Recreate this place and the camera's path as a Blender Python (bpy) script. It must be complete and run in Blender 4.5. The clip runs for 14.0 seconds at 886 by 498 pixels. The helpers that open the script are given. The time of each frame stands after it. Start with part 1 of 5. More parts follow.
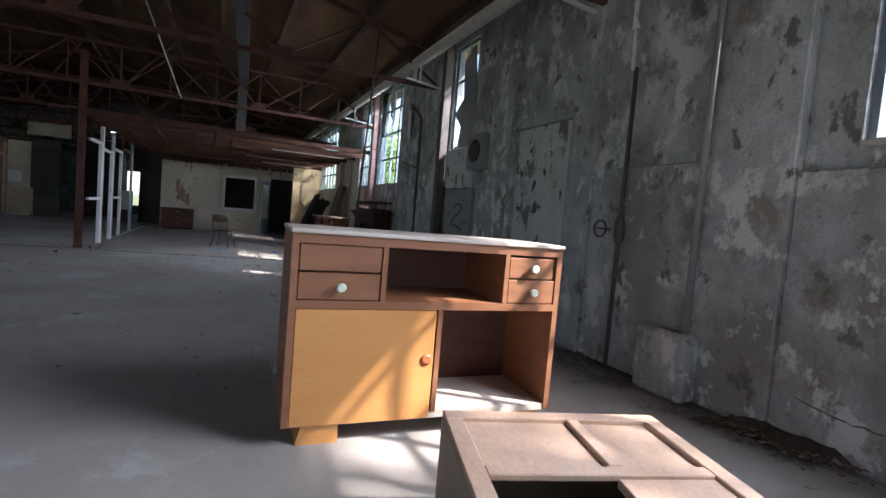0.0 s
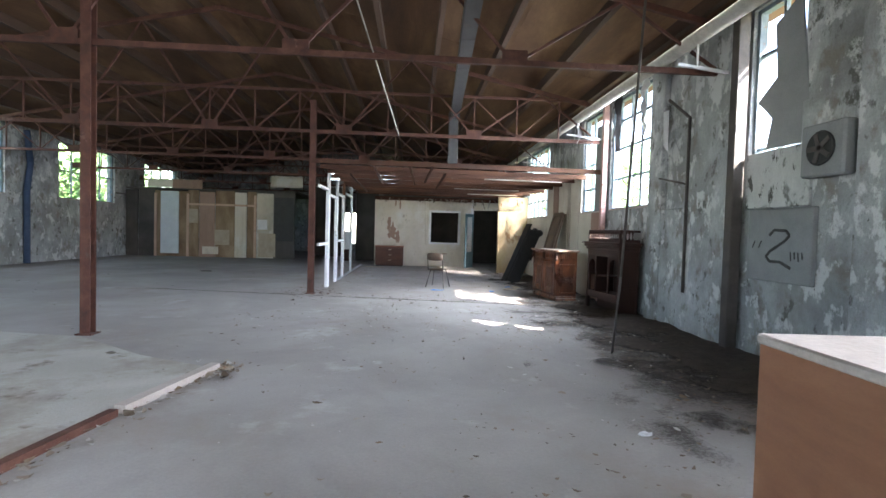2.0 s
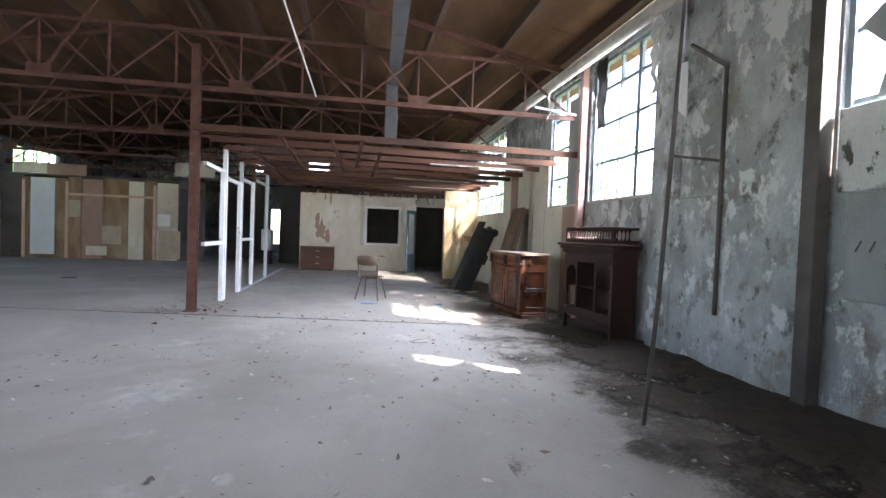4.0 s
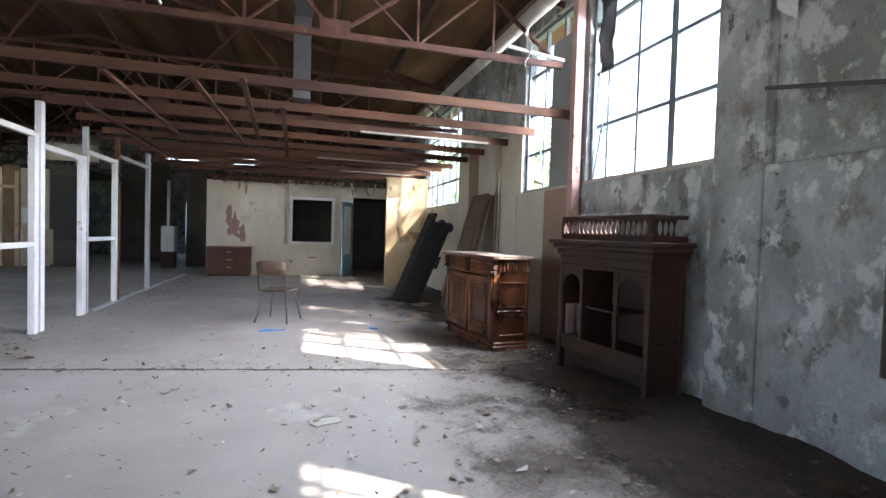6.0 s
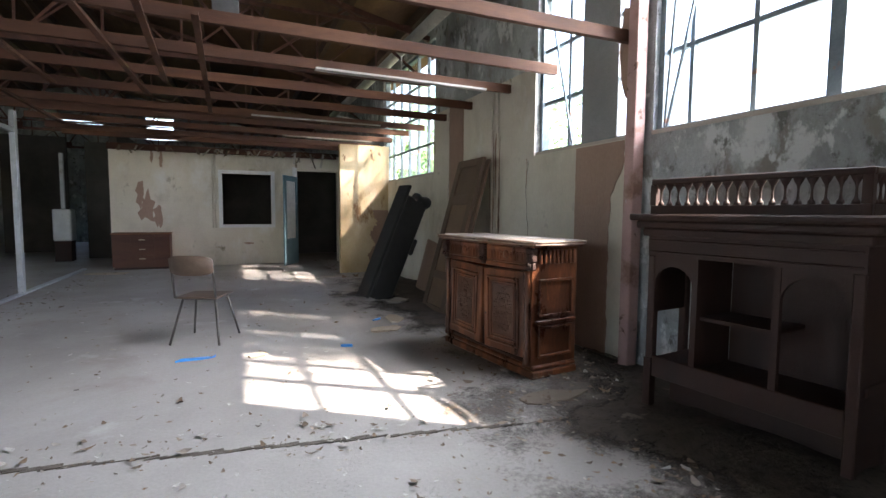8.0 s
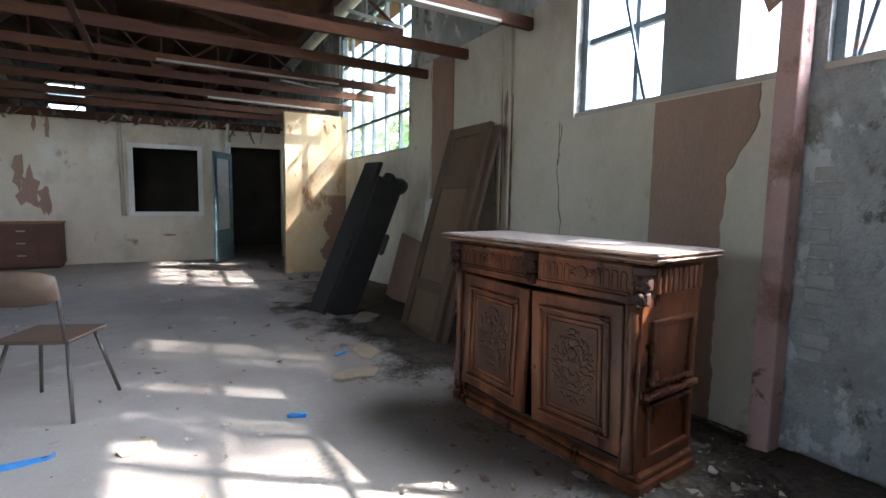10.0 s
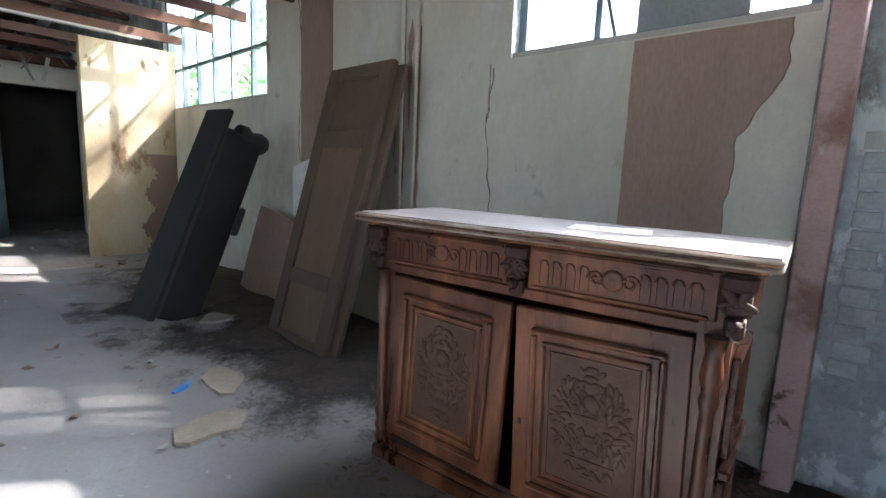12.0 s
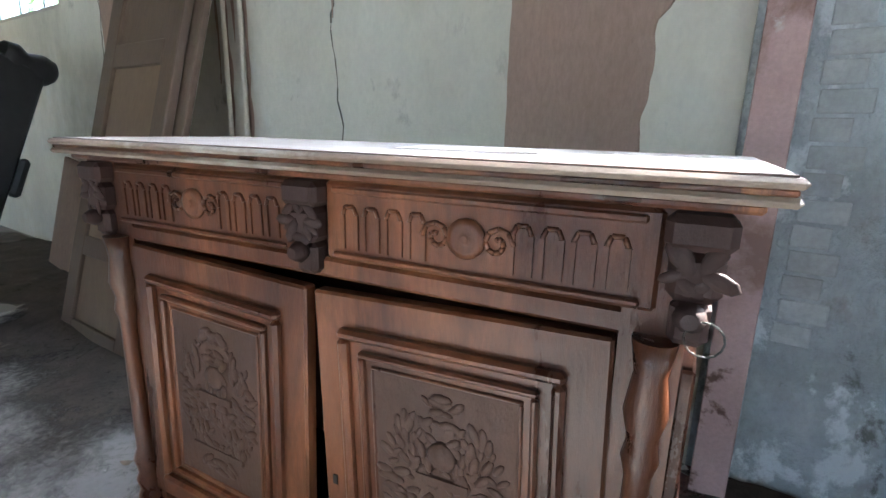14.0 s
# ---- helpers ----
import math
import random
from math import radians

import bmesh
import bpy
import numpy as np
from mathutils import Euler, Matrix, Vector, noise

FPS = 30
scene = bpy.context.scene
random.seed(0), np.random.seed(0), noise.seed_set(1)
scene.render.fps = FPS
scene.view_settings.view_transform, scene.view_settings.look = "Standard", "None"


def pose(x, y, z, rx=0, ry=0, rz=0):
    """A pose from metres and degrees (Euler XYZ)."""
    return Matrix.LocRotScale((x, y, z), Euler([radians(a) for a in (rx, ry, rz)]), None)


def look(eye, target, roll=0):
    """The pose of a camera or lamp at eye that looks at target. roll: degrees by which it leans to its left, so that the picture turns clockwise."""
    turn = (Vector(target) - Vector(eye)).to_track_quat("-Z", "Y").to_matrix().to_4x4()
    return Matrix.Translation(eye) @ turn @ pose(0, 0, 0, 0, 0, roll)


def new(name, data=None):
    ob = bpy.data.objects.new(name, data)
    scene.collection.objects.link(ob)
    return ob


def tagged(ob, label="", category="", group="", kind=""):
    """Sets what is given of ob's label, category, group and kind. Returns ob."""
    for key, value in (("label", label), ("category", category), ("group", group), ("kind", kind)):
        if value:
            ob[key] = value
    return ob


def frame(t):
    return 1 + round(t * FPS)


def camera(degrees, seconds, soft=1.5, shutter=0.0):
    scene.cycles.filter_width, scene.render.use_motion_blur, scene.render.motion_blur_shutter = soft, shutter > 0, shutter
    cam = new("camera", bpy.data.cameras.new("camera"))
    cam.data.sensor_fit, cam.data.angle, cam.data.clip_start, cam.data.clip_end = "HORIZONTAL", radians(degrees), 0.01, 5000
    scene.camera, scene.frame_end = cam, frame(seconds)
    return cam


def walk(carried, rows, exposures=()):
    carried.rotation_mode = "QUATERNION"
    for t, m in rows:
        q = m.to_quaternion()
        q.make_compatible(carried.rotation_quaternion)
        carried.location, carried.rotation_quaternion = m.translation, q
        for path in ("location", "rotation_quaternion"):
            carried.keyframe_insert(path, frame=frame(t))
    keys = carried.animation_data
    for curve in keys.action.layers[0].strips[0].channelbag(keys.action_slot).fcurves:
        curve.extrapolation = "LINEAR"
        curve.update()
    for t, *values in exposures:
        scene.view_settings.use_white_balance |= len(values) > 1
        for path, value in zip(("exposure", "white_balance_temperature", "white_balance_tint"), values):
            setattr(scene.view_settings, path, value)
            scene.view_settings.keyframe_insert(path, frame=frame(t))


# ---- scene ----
cam = camera(84.0, 14.0, 1.5)
PATH = [
    (0, (0.611, 1.114, 1.239), (1.446, 2.927, 1.115), 4.9),
    (0.5, (0.188, 1.438, 1.296), (0.647, 3.380, 1.170), 2.6),
    (1, (0.120, 2.037, 1.285), (0.367, 4.020, 1.195), 2.1),
    (1.5, (0.096, 2.512, 1.306), (0.243, 4.504, 1.223), 2.2),
    (2, (0.122, 3.051, 1.359), (0.243, 5.046, 1.290), 1.6),
    (2.5, (0.205, 3.643, 1.354), (0.356, 5.636, 1.304), 1.9),
    (3, (0.260, 4.206, 1.334), (0.482, 6.193, 1.285), 1.9),
    (5.5, (0.874, 7.419, 1.251), (1.378, 9.354, 1.193), 2.2),
    (6, (1.025, 7.984, 1.274), (1.582, 9.904, 1.213), 1.7),
    (6.5, (1.019, 8.488, 1.263), (1.649, 10.385, 1.175), 1.2),
    (7, (1.061, 8.979, 1.241), (1.716, 10.866, 1.137), 1.0),
    (7.5, (0.990, 9.401, 1.263), (1.668, 11.278, 1.138), 0.8),
    (8, (1.022, 9.879, 1.260), (1.803, 11.714, 1.111), 0.4),
    (10.5, (1.408, 11.941, 1.250), (2.425, 13.648, 1.023), 1.5),
    (11, (1.328, 12.193, 1.247), (2.434, 13.839, 0.984), 2.0),
    (11.5, (1.492, 12.457, 1.200), (2.734, 14.002, 0.936), 1.6),
    (12, (1.666, 12.681, 1.216), (3.101, 14.040, 0.912), 2.5),
    (12.5, (1.759, 12.893, 1.211), (3.379, 14.022, 0.895), 3.8),
    (13, (1.873, 12.925, 1.203), (3.539, 13.985, 0.884), 2.9),
    (13.5, (2.185, 12.932, 1.150), (3.847, 13.960, 0.725), 1.8),
    (14, (2.389, 12.906, 1.090), (4.009, 13.980, 0.618), 1.4),
]
EXPOSURES = [(0.0, 1.85, 6350, 18), (0.5, 2.95, 6600, 17), (1.2, 3.55, 6500, 15), (3.0, 4.0, 6550, 17), (5.5, 3.6, 6700, 20), (6.5, 3.5, 6750, 19), (8.0, 3.3, 6800, 18), (10.5, 3.3, 6400, 17), (11.0, 3.35, 6350, 17), (11.5, 3.6, 6200, 16), (12.5, 3.8, 5850, 13), (13.0, 3.7, 5720, 13), (13.5, 4.1, 5620, 12), (14.0, 4.45, 6000, 12)]
walk(cam, [(t, look(eye, target, roll)) for t, eye, target, roll in PATH], EXPOSURES)

# ---- light ----
SUN_WAY = Vector((-0.855, 0.615, -1.0)).normalized()
world = bpy.data.worlds.new("sky")
scene.world = world
world.use_nodes = True
wt = world.node_tree
sky = wt.nodes.new("ShaderNodeTexSky")
sky.sky_type, sky.sun_disc = "NISHITA", False
sky.sun_elevation = math.asin(-SUN_WAY.z)
sky.sun_rotation = math.atan2(-SUN_WAY.x, -SUN_WAY.y)
wt.links.new(sky.outputs["Color"], wt.nodes["Background"].inputs["Color"])
wt.nodes["Background"].inputs["Strength"].default_value = 0.15
sun = new("sun", bpy.data.lights.new("sun", "SUN"))
sun.data.energy, sun.data.angle, sun.data.color = 5.0, radians(0.8), (1.0, 0.95, 0.86)
sun.rotation_euler = SUN_WAY.to_track_quat("-Z", "Y").to_euler()


def window_light(name, place, target, sx, sy, watts, color=(0.86, 0.93, 1.0), spread=180):
    ob = new(name, bpy.data.lights.new(name, "AREA"))
    ob.data.shape, ob.data.size, ob.data.size_y = "RECTANGLE", sx, sy
    ob.data.energy, ob.data.color = watts, color
    ob.data.spread = radians(spread)
    ob.matrix_world = look(place, target)
    return ob


for y in (0.7, 6.2, 11.65, 17.1):
    window_light("west_window_light", (-12.45, y, 3.1), (-6.5, y, 0.0), 1.8, 2.9, 3.5, (0.80, 0.93, 0.95))
# two added fill lamps behind the viewpoint brighten the near floor
window_light("gate_light", (-0.35, -4.05, 1.5), (-0.35, 1.5, 0.0), 2.9, 2.2, 15, (0.78, 0.89, 1.0))
window_light("south_window_light", (-5.7, -4.05, 2.2), (-5.7, 1.0, 0.0), 2.3, 1.3, 4, (0.78, 0.89, 1.0))
for y, w, watts in ((1.2, 2.6, 94), (8.3, 0.7, 18), (11.92, 1.6, 34), (13.75, 1.3, 28)):
    window_light("east_window_light", (4.32, y, 2.95), (0.3, y, 1.5), 2.1, w, watts, (0.78, 0.89, 1.0), 140)

# ---- materials ----
def material(name, colors, rough=0.8, scale=3.0, grain=60.0, bump=0.25, metal=0.0, stretch=(1, 1, 1), contrast=0.5, stain=None, stain_scale=0.7, stain_at=0.55, stain_soft=0.12, vary=0.0, bump_dist=0.02, island=None, gritty=0.5):
    """A worn surface: three tones by coarse noise, fine grain, stains with a shape of their own, relief."""
    m = bpy.data.materials.new(name)
    m.use_nodes = True
    nt = m.node_tree
    b = nt.nodes["Principled BSDF"]
    co = nt.nodes.new("ShaderNodeTexCoord")
    mp = nt.nodes.new("ShaderNodeMapping")
    mp.inputs["Scale"].default_value = stretch
    nt.links.new(co.outputs["Object"], mp.inputs["Vector"])

    def noise_tex(s, detail=8.0, rough_=0.6, warp=0.0):
        n = nt.nodes.new("ShaderNodeTexNoise")
        n.inputs["Scale"].default_value, n.inputs["Detail"].default_value, n.inputs["Roughness"].default_value = s, detail, rough_
        n.inputs["Distortion"].default_value = warp
        nt.links.new(mp.outputs["Vector"], n.inputs["Vector"])
        return n

    big = noise_tex(scale, 8, 0.65, 0.4)
    ramp = nt.nodes.new("ShaderNodeValToRGB")
    e = ramp.color_ramp.elements
    lo, hi = 0.5 - 0.25 * (1 - contrast) - 0.05, 0.5 + 0.25 * (1 - contrast) + 0.05
    e[0].position, e[0].color = lo, (*colors[0], 1)
    e[1].position, e[1].color = hi, (*colors[-1], 1)
    if len(colors) > 2:
        x = e.new(0.5)
        x.color = (*colors[1], 1)
    nt.links.new(big.outputs["Fac"], ramp.inputs["Fac"])
    col = ramp.outputs["Color"]
    fine = noise_tex(grain, 4, 0.7)

    def mix(kind, a, bcol, fac):
        k = nt.nodes.new("ShaderNodeMix")
        k.data_type, k.blend_type = "RGBA", kind
        for sock, v in ((k.inputs["Factor"], fac), (k.inputs["A"], a), (k.inputs["B"], bcol)):
            if hasattr(v, "is_linked"):
                nt.links.new(v, sock)
            else:
                sock.default_value = v
        return k.outputs["Result"]

    def ramp_of(sock, a, bpos, ca=(0, 0, 0, 1), cb=(1, 1, 1, 1)):
        r = nt.nodes.new("ShaderNodeValToRGB")
        r.color_ramp.elements[0].position, r.color_ramp.elements[1].position = a, bpos
        r.color_ramp.elements[0].color, r.color_ramp.elements[1].color = ca, cb
        nt.links.new(sock, r.inputs["Fac"])
        return r.outputs["Color"]

    col = mix("MULTIPLY", col, ramp_of(fine.outputs["Fac"], 0.3, 0.65, (0.72, 0.72, 0.72, 1), (1.08, 1.08, 1.08, 1)), gritty)
    for n, (c, s, at, soft) in enumerate(([(stain, stain_scale, stain_at, stain_soft)] if stain and not isinstance(stain, list) else stain or [])):
        sn = noise_tex(s, 9, 0.66, 0.15)
        sn.noise_dimensions = "4D"
        sn.inputs["W"].default_value = 3.7 * (n + 1)
        col = mix("MIX", col, (*c, 1), ramp_of(sn.outputs["Fac"], at, at + soft))
    if island:
        geo = nt.nodes.new("ShaderNodeNewGeometry")
        r = nt.nodes.new("ShaderNodeValToRGB")
        r.color_ramp.interpolation = "CONSTANT"
        r.color_ramp.elements[0].color, r.color_ramp.elements[1].color = (*island[0], 1), (*island[-1], 1)
        r.color_ramp.elements[1].position = (len(island) - 1) / len(island)
        for k, c in enumerate(island[1:-1]):
            r.color_ramp.elements.new((k + 1) / len(island)).color = (*c, 1)
        nt.links.new(geo.outputs["Random Per Island"], r.inputs["Fac"])
        col = mix("MIX", col, r.outputs["Color"], 0.8)
    if vary:
        info = nt.nodes.new("ShaderNodeObjectInfo")
        col = mix("MULTIPLY", col, ramp_of(info.outputs["Random"], 0.0, 1.0, (1 - vary, 1 - vary, 1 - vary, 1), (1 + vary, 1 + vary, 1 + vary, 1)), 1.0)
    nt.links.new(col, b.inputs["Base Color"])
    b.inputs["Metallic"].default_value = metal
    rr = nt.nodes.new("ShaderNodeMapRange")
    rr.inputs["To Min"].default_value, rr.inputs["To Max"].default_value = max(0.05, rough - 0.15), min(1.0, rough + 0.15)
    nt.links.new(big.outputs["Fac"], rr.inputs["Value"])
    nt.links.new(rr.outputs["Result"], b.inputs["Roughness"])
    if bump:
        add = nt.nodes.new("ShaderNodeMath")
        add.operation = "ADD"
        nt.links.new(big.outputs["Fac"], add.inputs[0])
        nt.links.new(fine.outputs["Fac"], add.inputs[1])
        bp = nt.nodes.new("ShaderNodeBump")
        bp.inputs["Strength"].default_value, bp.inputs["Distance"].default_value = bump, bump_dist
        nt.links.new(add.outputs[0], bp.inputs["Height"])
        nt.links.new(bp.outputs["Normal"], b.inputs["Normal"])
    return m


def thin_out(m, band):
    """Loose dirt that thins out to single grains where the layer is shallower than the band."""
    nt = m.node_tree
    co = nt.nodes.new("ShaderNodeTexCoord")
    sp = nt.nodes.new("ShaderNodeSeparateXYZ")
    nt.links.new(co.outputs["Object"], sp.inputs[0])
    depth = nt.nodes.new("ShaderNodeMapRange")
    depth.inputs["From Min"].default_value, depth.inputs["From Max"].default_value = 0.003, 0.003 + band
    depth.inputs["To Min"].default_value, depth.inputs["To Max"].default_value = -0.35, 1.0
    nt.links.new(sp.outputs["Z"], depth.inputs["Value"])
    grains = nt.nodes.new("ShaderNodeTexNoise")
    grains.inputs["Scale"].default_value, grains.inputs["Detail"].default_value, grains.inputs["Roughness"].default_value = 38.0, 5.0, 0.75
    nt.links.new(co.outputs["Object"], grains.inputs["Vector"])
    add = nt.nodes.new("ShaderNodeMath")
    add.operation = "MULTIPLY_ADD"
    nt.links.new(grains.outputs["Fac"], add.inputs[0])
    add.inputs[1].default_value = 1.6
    add.inputs[2].default_value = -0.8
    total = nt.nodes.new("ShaderNodeMath")
    total.operation, total.use_clamp = "ADD", True
    nt.links.new(depth.outputs["Result"], total.inputs[0])
    nt.links.new(add.outputs[0], total.inputs[1])
    nt.links.new(total.outputs[0], nt.nodes["Principled BSDF"].inputs["Alpha"])
    return m


def glass_material():
    m = bpy.data.materials.new("dusty_glass")
    m.use_nodes = True
    b = m.node_tree.nodes["Principled BSDF"]
    b.inputs["Base Color"].default_value = (0.93, 0.97, 0.95, 1)
    b.inputs["Roughness"].default_value = 0.12
    b.inputs["Transmission Weight"].default_value = 1.0
    b.inputs["IOR"].default_value = 1.05
    return m


M_FLOOR = material("dusty_concrete", [(0.25, 0.232, 0.214), (0.32, 0.30, 0.28), (0.395, 0.375, 0.355)], 0.88, 0.55, 45, 0.18, contrast=0.3, gritty=0.3,
                   stain=[((0.21, 0.19, 0.17), 0.35, 0.55, 0.22), ((0.27, 0.23, 0.20), 0.9, 0.55, 0.16), ((0.47, 0.46, 0.44), 1.3, 0.6, 0.15), ((0.14, 0.125, 0.11), 2.6, 0.68, 0.06)])
M_SLAB = material("pale_concrete_slab", [(0.38, 0.365, 0.32), (0.48, 0.465, 0.42)], 0.9, 1.2, 60, 0.25, stain=[((0.27, 0.235, 0.19), 0.9, 0.5, 0.16), ((0.2, 0.17, 0.13), 2.6, 0.58, 0.08), ((0.12, 0.10, 0.08), 6.0, 0.64, 0.04)])
M_WALL = material("weathered_plaster", [(0.25, 0.26, 0.26), (0.38, 0.395, 0.40), (0.50, 0.52, 0.53)], 0.93, 1.7, 40, 0.7, contrast=0.6, bump_dist=0.03, gritty=0.5,
                  stain=[((0.21, 0.215, 0.205), 0.8, 0.50, 0.2), ((0.23, 0.215, 0.19), 3.4, 0.535, 0.09), ((0.58, 0.595, 0.59), 4.2, 0.54, 0.05), ((0.14, 0.14, 0.13), 5.5, 0.58, 0.05), ((0.30, 0.215, 0.155), 1.7, 0.65, 0.07), ((0.08, 0.08, 0.075), 8.0, 0.66, 0.03)], stretch=(1, 1, 0.7))
M_PEEL = material("peeling_whitewash", [(0.42, 0.43, 0.42), (0.52, 0.53, 0.52), (0.60, 0.61, 0.59)], 0.92, 2.0, 45, 0.6, contrast=0.4,
                  stain=[((0.16, 0.165, 0.15), 2.4, 0.53, 0.05), ((0.07, 0.07, 0.06), 4.2, 0.57, 0.03)], stretch=(1, 1.4, 0.8))
M_CREAM = material("cream_plaster", [(0.50, 0.45, 0.37), (0.60, 0.55, 0.46), (0.66, 0.62, 0.54)], 0.9, 0.8, 40, 0.2, contrast=0.4, gritty=0.25,
                   stain=[((0.36, 0.33, 0.26), 0.6, 0.54, 0.14), ((0.24, 0.20, 0.14), 1.6, 0.62, 0.06), ((0.24, 0.16, 0.10), 2.4, 0.69, 0.02), ((0.66, 0.65, 0.62), 1.1, 0.56, 0.12), ((0.40, 0.36, 0.30), 5.0, 0.62, 0.08)], stretch=(1, 1, 0.6))
# cream lining with warm sunlight mixed into the base tones; brown stains on top
M_SUNLIT_CREAM = material("sunlit_cream_lining", [(0.44, 0.32, 0.17), (0.55, 0.43, 0.26), (0.62, 0.53, 0.38)], 0.9, 1.3, 40, 0.25, contrast=0.5, gritty=0.25, stain=[((0.30, 0.18, 0.09), 2.2, 0.58, 0.06), ((0.20, 0.12, 0.07), 4.0, 0.63, 0.03)], stretch=(1, 1, 0.5))
M_BARE = material("bare_brown_hardboard", [(0.28, 0.18, 0.135), (0.36, 0.24, 0.185)], 0.85, 2, 60, 0.2, stretch=(1, 1, 0.4))
M_PLY = material("aged_plywood", [(0.055, 0.025, 0.011), (0.13, 0.066, 0.031), (0.27, 0.158, 0.077)], 0.85, 0.9, 30, 0.15, contrast=0.35, stretch=(1.0, 0.25, 1),
                 stain=[((0.16, 0.10, 0.06), 0.8, 0.6, 0.12)])
M_JOIST = material("red_brown_timber", [(0.043, 0.014, 0.0065), (0.085, 0.031, 0.014), (0.155, 0.067, 0.033)], 0.8, 3, 70, 0.25, stretch=(0.15, 1, 1), vary=0.25)
M_RAFTER = material("brown_timber", [(0.05, 0.027, 0.016), (0.095, 0.051, 0.031)], 0.85, 3, 70, 0.2, stretch=(1, 0.15, 1))
M_RUST = material("rusty_red_steel", [(0.046, 0.015, 0.009), (0.085, 0.029, 0.018), (0.135, 0.056, 0.037)], 0.7, 5, 90, 0.25, stain=[((0.24, 0.14, 0.11), 5, 0.62, 0.1), ((0.08, 0.05, 0.04), 3, 0.62, 0.08)])
M_STEELBROWN = material("dull_dark_steel", [(0.06, 0.055, 0.05), (0.12, 0.105, 0.095)], 0.6, 4, 90, 0.2, metal=0.2)
M_GALV = material("galvanised_steel", [(0.38, 0.41, 0.44), (0.52, 0.55, 0.58)], 0.45, 5, 60, 0.1, metal=0.5, stain=[((0.25, 0.24, 0.23), 4, 0.62, 0.1)])
M_DUCT = material("dull_grey_duct_steel", [(0.055, 0.056, 0.058), (0.105, 0.106, 0.108)], 0.55, 4, 60, 0.1, metal=0.3, stain=[((0.09, 0.07, 0.055), 3, 0.6, 0.1)])
M_WHITE = material("chipped_white_paint", [(0.62, 0.63, 0.64), (0.74, 0.75, 0.76)], 0.6, 4, 70, 0.15, stain=[((0.35, 0.33, 0.30), 5, 0.64, 0.05)])
M_SASH = material("peeling_window_paint", [(0.10, 0.14, 0.17), (0.20, 0.25, 0.28)], 0.7, 6, 80, 0.3, stain=[((0.20, 0.11, 0.07), 7, 0.6, 0.06)])
M_PINK = material("pink_primed_steel", [(0.42, 0.26, 0.24), (0.52, 0.34, 0.31)], 0.65, 4, 80, 0.25, stain=[((0.24, 0.13, 0.10), 3, 0.53, 0.1), ((0.12, 0.055, 0.04), 6, 0.58, 0.05), ((0.50, 0.42, 0.39), 5, 0.63, 0.05)])
M_DUSTY = material("dusty_pipe_wrap", [(0.42, 0.40, 0.36), (0.58, 0.56, 0.51)], 0.9, 6, 60, 0.3, stain=[((0.22, 0.2, 0.17), 4, 0.6, 0.1)])
M_CLOTH = material("grey_white_rag", [(0.55, 0.56, 0.56), (0.72, 0.72, 0.70)], 0.95, 8, 120, 0.3)
M_ORANGE = material("honey_veneer", [(0.50, 0.215, 0.062), (0.57, 0.265, 0.085), (0.62, 0.31, 0.11)], 0.45, 2.2, 90, 0.04, contrast=0.2, gritty=0.2, stretch=(0.35, 1, 3.0))
M_DESK = material("brown_veneer", [(0.17, 0.066, 0.031), (0.235, 0.10, 0.048), (0.295, 0.135, 0.067)], 0.5, 2.5, 90, 0.06, contrast=0.3, gritty=0.3, stretch=(0.35, 1, 3.0))
# dark red of the chest, also painted shade inside the cabinet bay
M_DESKIN = material("dark_red_and_bay_shade_veneer", [(0.06, 0.02, 0.011), (0.11, 0.04, 0.022)], 0.55, 2.5, 90, 0.06, stretch=(0.4, 1, 3))
M_DUST = material("dust_covered_wood", [(0.40, 0.345, 0.30), (0.52, 0.46, 0.41)], 0.9, 2.5, 80, 0.15, stain=[((0.27, 0.18, 0.13), 3.0, 0.62, 0.1)])
M_TOPDUST = material("streaked_dust", [(0.09, 0.066, 0.05), (0.15, 0.122, 0.102), (0.22, 0.19, 0.168)], 0.8, 2.0, 80, 0.15, contrast=0.5, stretch=(0.4, 2.5, 1), stain=[((0.13, 0.07, 0.045), 2.5, 0.6, 0.1)])
M_PINKWOOD = material("raw_pinkish_wood", [(0.46, 0.30, 0.21), (0.58, 0.41, 0.31)], 0.75, 2, 80, 0.1, stretch=(1, 0.4, 1), stain=[((0.33, 0.2, 0.14), 2, 0.62, 0.1)])
M_CABSIDE = material("grey_brown_board", [(0.24, 0.20, 0.16), (0.33, 0.28, 0.23)], 0.8, 2, 80, 0.1)
M_MAHOG = material("carved_mahogany", [(0.045, 0.015, 0.008), (0.12, 0.040, 0.017), (0.25, 0.090, 0.038)], 0.30, 3.0, 90, 0.12, contrast=0.75, stretch=(1.6, 1, 0.3), gritty=0.7, stain=[((0.17, 0.105, 0.066), 2.2, 0.62, 0.14), ((0.035, 0.013, 0.007), 2.4, 0.52, 0.14), ((0.32, 0.13, 0.05), 4.5, 0.62, 0.06)])
M_PALEEDGE = material("dusty_worn_moulding", [(0.20, 0.135, 0.095), (0.33, 0.25, 0.19)], 0.7, 3, 80, 0.12, stretch=(1, 1, 0.4), stain=[((0.42, 0.36, 0.30), 4.0, 0.55, 0.1), ((0.13, 0.06, 0.035), 5.0, 0.63, 0.06)])
M_PANEL = material("dusty_carved_panel", [(0.058, 0.025, 0.014), (0.105, 0.048, 0.027)], 0.6, 3, 90, 0.2, stretch=(1, 1, 0.4), stain=[((0.14, 0.085, 0.056), 5.0, 0.62, 0.1)])
